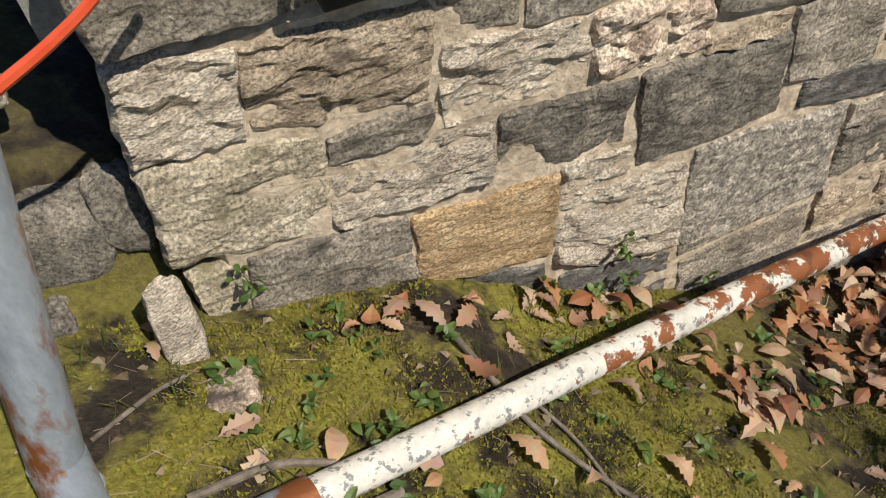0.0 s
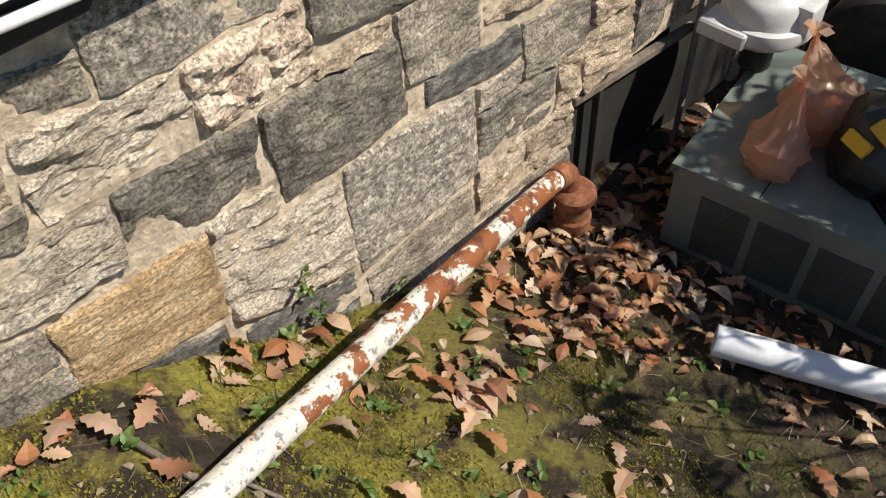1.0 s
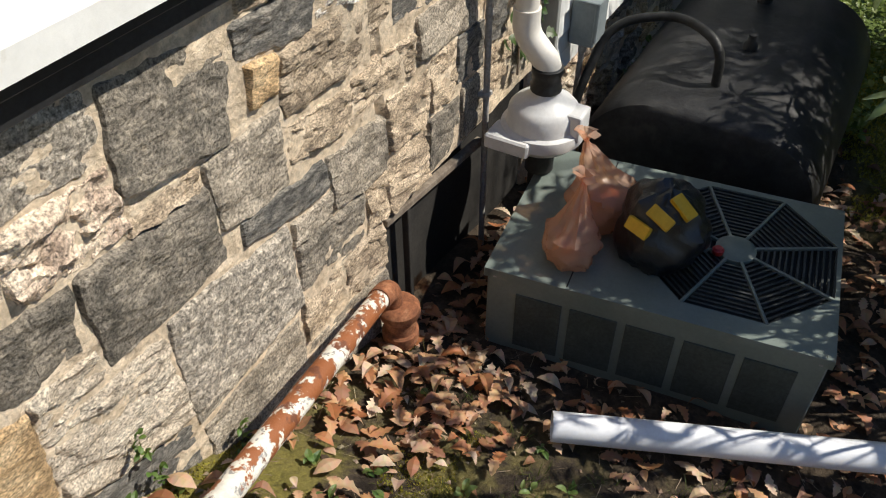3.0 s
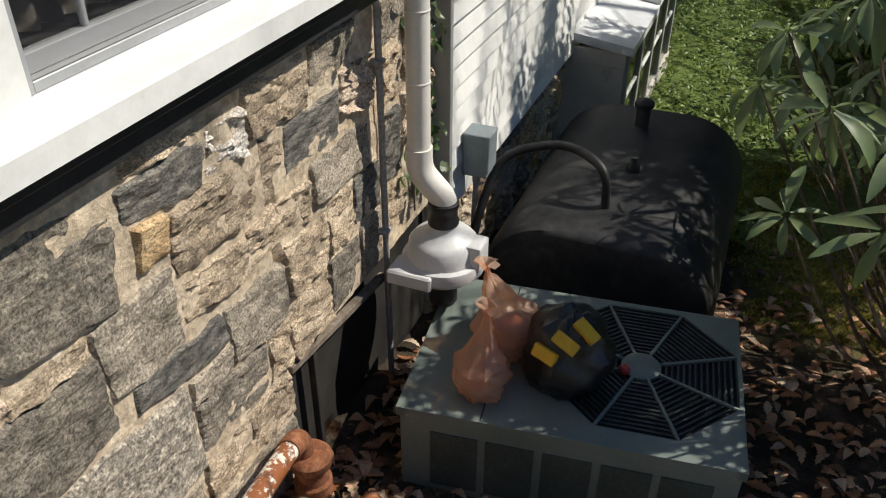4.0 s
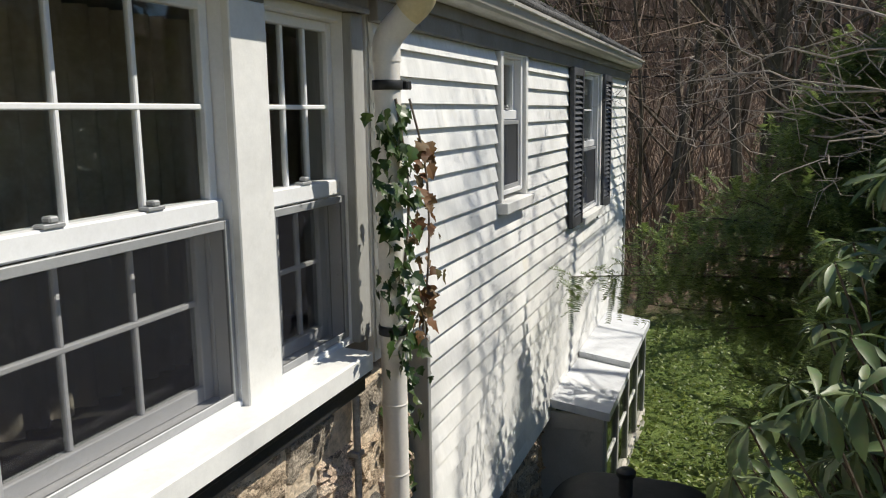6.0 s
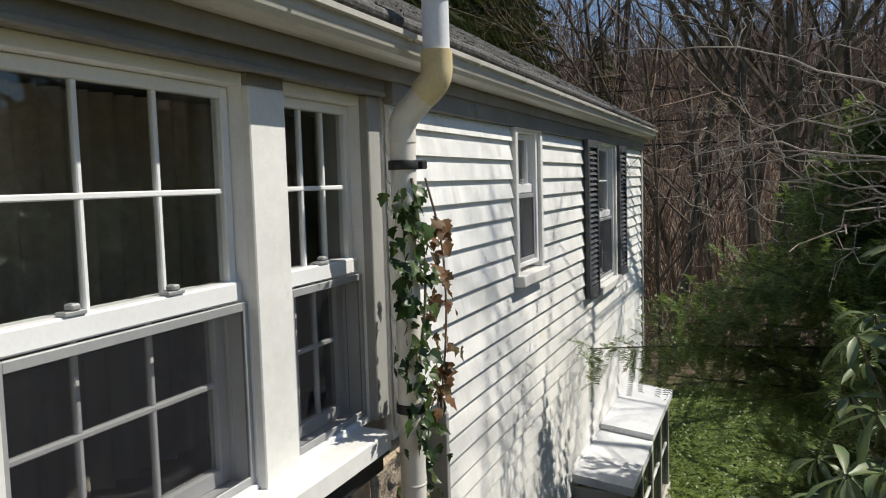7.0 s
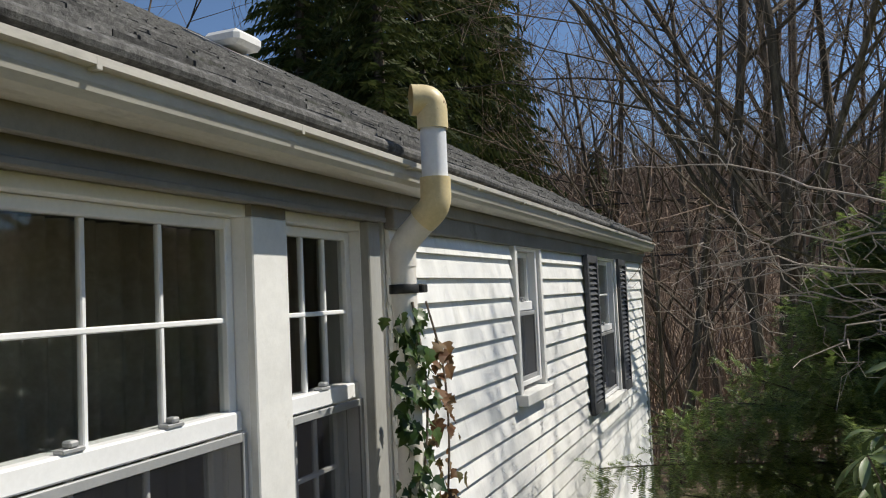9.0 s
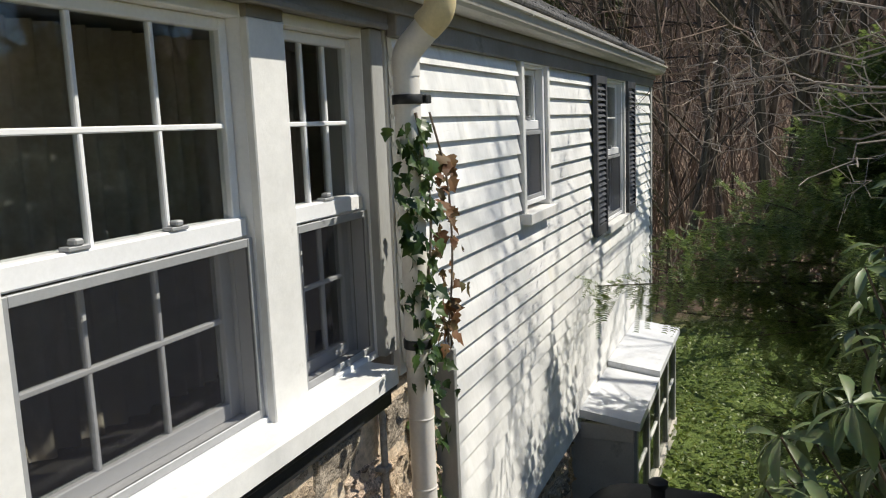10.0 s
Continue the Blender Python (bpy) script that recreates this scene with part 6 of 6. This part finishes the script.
# wires along the road
for k, (y0, z0) in enumerate(((0, 2.9), (0, 3.5), (0, 4.3))):
    pts = [(24 - 0.25 * t, -14 + t * 2.4, z0 + 0.012 * (t - 7) ** 2) for t in range(15)]
    w = part("power_line", tube(pts, 0.02, 5), M_RUBBER, None, "black overhead wire strung along the road")
    tagged(w, "", "wire", "wires")

# brushwood on the far slope
bv, bf = [], []
for _ in range(9500):
    d, a = 15 + 48 * pr.random() ** 0.8, radians(pr.uniform(-12, 38))
    x, y = 0.83 + d * math.cos(a), 0.5 + d * math.sin(a)
    if x < 10.5 and y > 1:
        continue
    z = ground_z(x, y)
    ht, w = pr.uniform(0.6, 4.2), pr.uniform(0.006, 0.02)
    e = Vector((x + pr.gauss(0, 0.35) * ht, y + pr.gauss(0, 0.35) * ht, z + ht))
    n = len(bv)
    bv += [(x, y - w, z - 0.1), (x, y + w, z - 0.1), (e.x, e.y + w * 0.3, e.z), (e.x, e.y - w * 0.3, e.z)]
    bf.append((n, n + 1, n + 2, n + 3))
for _ in range(6000):
    d, a = 52 + 50 * pr.random(), radians(pr.uniform(-14, 38))
    x, y = 0.83 + d * math.cos(a), 0.5 + d * math.sin(a)
    z = ground_z(x, y)
    ht, w = pr.uniform(2.5, 9.0), pr.uniform(0.012, 0.05)
    e = Vector((x + pr.gauss(0, 0.14) * ht, y + pr.gauss(0, 0.14) * ht, z + ht))
    n = len(bv)
    bv += [(x, y - w, z - 0.1), (x, y + w, z - 0.1), (e.x, e.y + w * 0.3, e.z), (e.x, e.y - w * 0.3, e.z)]
    bf.append((n, n + 1, n + 2, n + 3))
br = mesh_of("brushwood", bv, bf, M_TWIG, None, "thin leafless brushwood covering the far wooded slope")
tagged(br, "", "brushwood", "", "stuff")

# straw, twig bits and crumbs on the soil
straw = ([(-0.5, -0.02, 0), (0.5, -0.012, 0.06), (0.5, 0.012, 0.06), (-0.5, 0.02, 0)], [(0, 1, 2, 3)])
crumb = ([(-0.2, -0.15, 0), (0.25, -0.1, 0.02), (0.15, 0.2, 0.0), (0.0, 0.0, 0.2)], [(0, 1, 3), (1, 2, 3), (2, 0, 3)])
M_STRAW = leafy("straw", [(0.12, 0.08, 0.05), (0.30, 0.22, 0.14), (0.50, 0.40, 0.28), (0.20, 0.13, 0.08)], 0.8, 0.0, 0.2)
scatter("debris", [straw, crumb, straw], [lying(pr.uniform(0.0, 2.8), pr.uniform(-0.6, 1.78), 0.004, 14, pr.uniform(0.02, 0.07)) for _ in range(2600)], M_STRAW, "bits of straw, bark and twig strewn on the soil", "debris")

# ---- things on the condensing unit ----


def film_plastic(name, col, gloss):
    m = bpy.data.materials.new(name)
    m.use_nodes = True
    N, L = m.node_tree.nodes, m.node_tree.links
    p = N["Principled BSDF"]
    p.inputs["Base Color"].default_value, p.inputs["Roughness"].default_value = (*col, 1), gloss
    tl, tp, m1, m2 = N.new("ShaderNodeBsdfTranslucent"), N.new("ShaderNodeBsdfTransparent"), N.new("ShaderNodeMixShader"), N.new("ShaderNodeMixShader")
    tl.inputs[0].default_value, tp.inputs[0].default_value = (*col, 1), (1.0, 0.72, 0.52, 1)
    n, c, b = N.new("ShaderNodeTexNoise"), N.new("ShaderNodeTexCoord"), N.new("ShaderNodeBump")
    n.inputs["Scale"].default_value, n.inputs["Detail"].default_value, n.inputs["Distortion"].default_value = 13.0, 3.0, 1.6
    b.inputs["Strength"].default_value, b.inputs["Distance"].default_value = 1.0, 0.012
    L.new(c.outputs["Object"], n.inputs["Vector"])
    L.new(n.outputs["Fac"], b.inputs["Height"])
    L.new(b.outputs[0], p.inputs["Normal"])
    m1.inputs[0].default_value, m2.inputs[0].default_value = 0.3, 0.58
    L.new(p.outputs[0], m1.inputs[1])
    L.new(tl.outputs[0], m1.inputs[2])
    L.new(m1.outputs[0], m2.inputs[1])
    L.new(tp.outputs[0], m2.inputs[2])
    L.new(m2.outputs[0], N["Material Output"].inputs[0])
    return m


M_FILM = film_plastic("orange_film", (0.88, 0.60, 0.45), 0.14)
M_TOOLBLACK = surf("black_plastic_sheet", [(0.008, 0.008, 0.009), (0.02, 0.02, 0.022)], 9, rough=0.28, bump=0.5, bscale=22, spec=0.6)
M_YELLOW = surf("yellow_plastic", [(0.62, 0.36, 0.02), (0.75, 0.47, 0.04)], 9, rough=0.4, bump=0.1, fine=0.06)
M_BREAD = surf("bag_contents", [(0.30, 0.19, 0.13), (0.45, 0.17, 0.07), (0.22, 0.24, 0.10)], 12, rough=0.7)
TOP = AZ1 + 0.002


def blob(c, r, seed, squash=1.0, wrinkle=0.12, neck=None, n=26):
    """A slack sack: lumpy, flat where it stands, gathered to a neck."""
    bm = bmesh.new()
    bmesh.ops.create_uvsphere(bm, u_segments=n + 8, v_segments=n, radius=1.0)
    for v in bm.verts:
        d = v.co.normalized()
        k = 1 + wrinkle * noise.fractal((d.x * 2.2 + seed, d.y * 2.2, d.z * 1.6), 0.8, 2.0, 4) + wrinkle * 0.45 * abs(noise.noise((d.x * 8 + seed, d.y * 8, d.z * 2.5)))
        x, y, z = d.x * r[0] * k, d.y * r[1] * k, d.z * r[2] * k
        if z < -0.72 * r[2]:
            z = -0.72 * r[2]
        if neck and d.z > 0.55:
            t = (d.z - 0.55) / 0.45
            f = (1 - t) ** 0.7 + 0.22 * t
            a = math.atan2(d.y, d.x)
            x, y = x * f * (1 + 0.25 * math.sin(a * 5) * t) + neck[0] * t, y * f * (1 + 0.25 * math.sin(a * 5) * t) + neck[1] * t
            z += neck[2] * t * t
        v.co = Vector((c[0] + x, c[1] + y, c[2] + 0.72 * r[2] + z))
    return bm


def carrier(x, y, r, seed, neck, inner):
    b = thing("plastic_bag", "thin translucent orange plastic bag with knotted top, standing on the unit", "plastic bag", (x, y, TOP), "orange bags")
    part("film", blob((x, y, TOP), r, seed, wrinkle=0.22, neck=neck), M_FILM, b, smooth=True)
    part("contents", blob((x, y, TOP + 0.004), [q * inner for q in r], seed + 3, wrinkle=0.3, n=14), M_BREAD, b, "dim lumpy contents", True)
    top = Vector((x + neck[0], y + neck[1], TOP + 1.65 * r[2] + neck[2] * 0.9))
    for k in range(4):
        bm = bmesh.new()
        a = k * 1.7 + seed
        e = top + Vector((math.cos(a) * 0.05, math.sin(a) * 0.05, 0.055 + 0.02 * math.sin(seed + k)))
        m = top.lerp(e, 0.5) + Vector((0.01, 0.01, 0.02))
        q = Vector((-math.sin(a), math.cos(a), 0)) * 0.026
        v = [bm.verts.new(u) for u in (top - q * 0.3, top + q * 0.3, m + q, e + q * 0.7, e - q * 0.8, m - q)]
        bm.faces.new((v[0], v[1], v[2], v[5]))
        bm.faces.new((v[5], v[2], v[3], v[4]))
        part("knot_end", bm, M_FILM, b)


carrier(2.925, 1.215, (0.105, 0.10, 0.105), 4, (0.05, 0.0, 0.14), 0.62)
carrier(3.20, 1.20, (0.14, 0.13, 0.12), 9, (0.03, 0.11, 0.11), 0.6)
tb = thing("black_bag", "glossy black plastic bag with three yellow patches lying on the unit", "bag", (3.09, 0.94, TOP))
BAG_R = Vector((0.17, 0.16, 0.175))
BAG_C = Vector((3.10, 0.94, TOP + 0.72 * BAG_R.z))
part("body", blob((BAG_C.x, BAG_C.y, TOP), BAG_R, 15, wrinkle=0.16), M_TOOLBLACK, tb, smooth=True)
for d in ((-0.82, 0.34, 0.46), (-0.66, -0.04, 0.72), (-0.32, -0.38, 0.86)):
    d = Vector(d).normalized()
    at = BAG_C + Vector((d.x * BAG_R.x, d.y * BAG_R.y, d.z * BAG_R.z)) * 1.09
    t = Matrix.Translation(at) @ Vector((0, 0, 1)).rotation_difference(d).to_matrix().to_4x4() @ Matrix.Rotation(radians(66), 4, "Z")
    part("yellow_patch", box(-0.048, 0.048, -0.024, 0.024, -0.02, 0.003, 0.005, turn=t, seg=2), M_YELLOW, tb, "bright yellow patch")
bm = turned([(0.018, 0.0), (0.022, 0.005), (0.022, 0.02), (0.014, 0.028)], (0, 0, 0), sides=16)
bmesh.ops.translate(bm, vec=(3.21, 0.745, TOP), verts=bm.verts)
cap2 = part("red_cap", bm, surf("red_plastic", [(0.45, 0.03, 0.03), (0.6, 0.06, 0.05)], 12, rough=0.35), None, "small red plastic cap lying on the fan grille", True)
tagged(cap2, "", "cap")

# ---- rocks, sticks, cable at the near corner ----


def rock(c, r, kind, seed, label, turn=0.0, top=1.0):
    bm = bmesh.new()
    bmesh.ops.create_icosphere(bm, subdivisions=4, radius=1.0)
    for v in bm.verts:
        d = v.co.normalized()
        q = [max(-0.72, min(0.72, a)) / 0.72 for a in d]
        q = Vector(q).lerp(d, 0.35)
        k = 1 + 0.13 * noise.fractal((d.x * 1.8 + seed, d.y * 1.8, d.z * 3), 0.9, 2.0, 5)
        v.co = Vector((q.x * r[0] * k, q.y * r[1] * k, q.z * r[2] * k * top))
    bmesh.ops.transform(bm, matrix=Matrix.Translation(c) @ pose(0, 0, 0, *((turn, 0, 0) if isinstance(turn, (int, float)) else turn)), verts=bm.verts)
    ob = part("rock", bm, MS[kind], None, label, True)
    return tagged(ob, "", "rock", "rocks")


# dark kind on the bank's boulders puts the corner's shade into their colour
rock((0.10, 1.97, 0.66), (0.17, 0.10, 0.14), "dark", 3, "rough grey-brown boulder set in the bank")
rock((0.285, 1.93, 0.70), (0.055, 0.06, 0.10), "dark", 5, "narrow grey stone wedged beside the wall's end")
rock((0.31, 1.70, 0.53), (0.045, 0.022, 0.125), "pale", 8, "pale pointed slab leaning on the mossy ground", (-18, 6, 10))
rock((0.37, 1.56, 0.45), (0.055, 0.05, 0.03), "rubble", 11, "small reddish stone half sunk in moss")
rock((0.12, 2.05, 0.98), (0.06, 0.05, 0.04), "pale", 13, "small pale stone lying on the mossy bank")
rock((0.02, 1.85, 0.52), (0.10, 0.08, 0.08), "dark", 17, "dark stone at the foot of the bank")


def stick(name, pts, rad, label, cat="stick", mat=None):
    n = len(pts)
    ob = part(name, tube(rounded(pts, 0.08), [rad * (1 - 0.4 * k / (6 * n)) for k in range(len(rounded(pts, 0.08)))], 7), mat or M_STICK, None, label, True)
    return tagged(ob, "", cat, "sticks" if cat == "stick" else "")


def gpt(x, y, h=0.012):
    return (x, y, ground_z(x, y) + h)


stick("stick", [gpt(0.86, 1.60, 0.03), gpt(0.90, 1.48), gpt(0.93, 1.36), gpt(1.02, 1.22), gpt(1.12, 1.10)], 0.008, "thin dark curved stick lying under the drain pipe")
stick("stick", [gpt(0.20, 1.22, 0.05), gpt(0.30, 1.20, 0.06), gpt(0.38, 1.10, 0.06)], 0.012, "short grey stick propped against the downspout")
stick("stick", [gpt(0.26, 1.33, 0.01), gpt(0.42, 1.36, 0.02), gpt(0.52, 1.34, 0.02)], 0.009, "pale forked dry twig lying on the ground")
stick("stick", [gpt(0.34, 1.24, 0.015), gpt(0.52, 1.23, 0.015), gpt(0.62, 1.25, 0.015)], 0.014, "thick grey stick lying under the pipe")
stick("stick", [gpt(0.12, 1.50, 0.01), gpt(0.24, 1.58, 0.02), gpt(0.30, 1.60, 0.03)], 0.005, "thin dark twig on the moss")
stick("stick", [gpt(0.98, 1.40), gpt(1.03, 1.30), gpt(1.05, 1.16)], 0.005, "thin side twig lying in the grass")
stick("orange_cable", [(0.05, 1.60, 1.12), (0.30, 1.60, 1.228), (0.37, 1.60, 1.258), (0.45, 1.60, 1.30), (0.60, 1.60, 1.42)], 0.011, "bright orange-red cable hanging past the wall's end", "cable", M_CABLE)
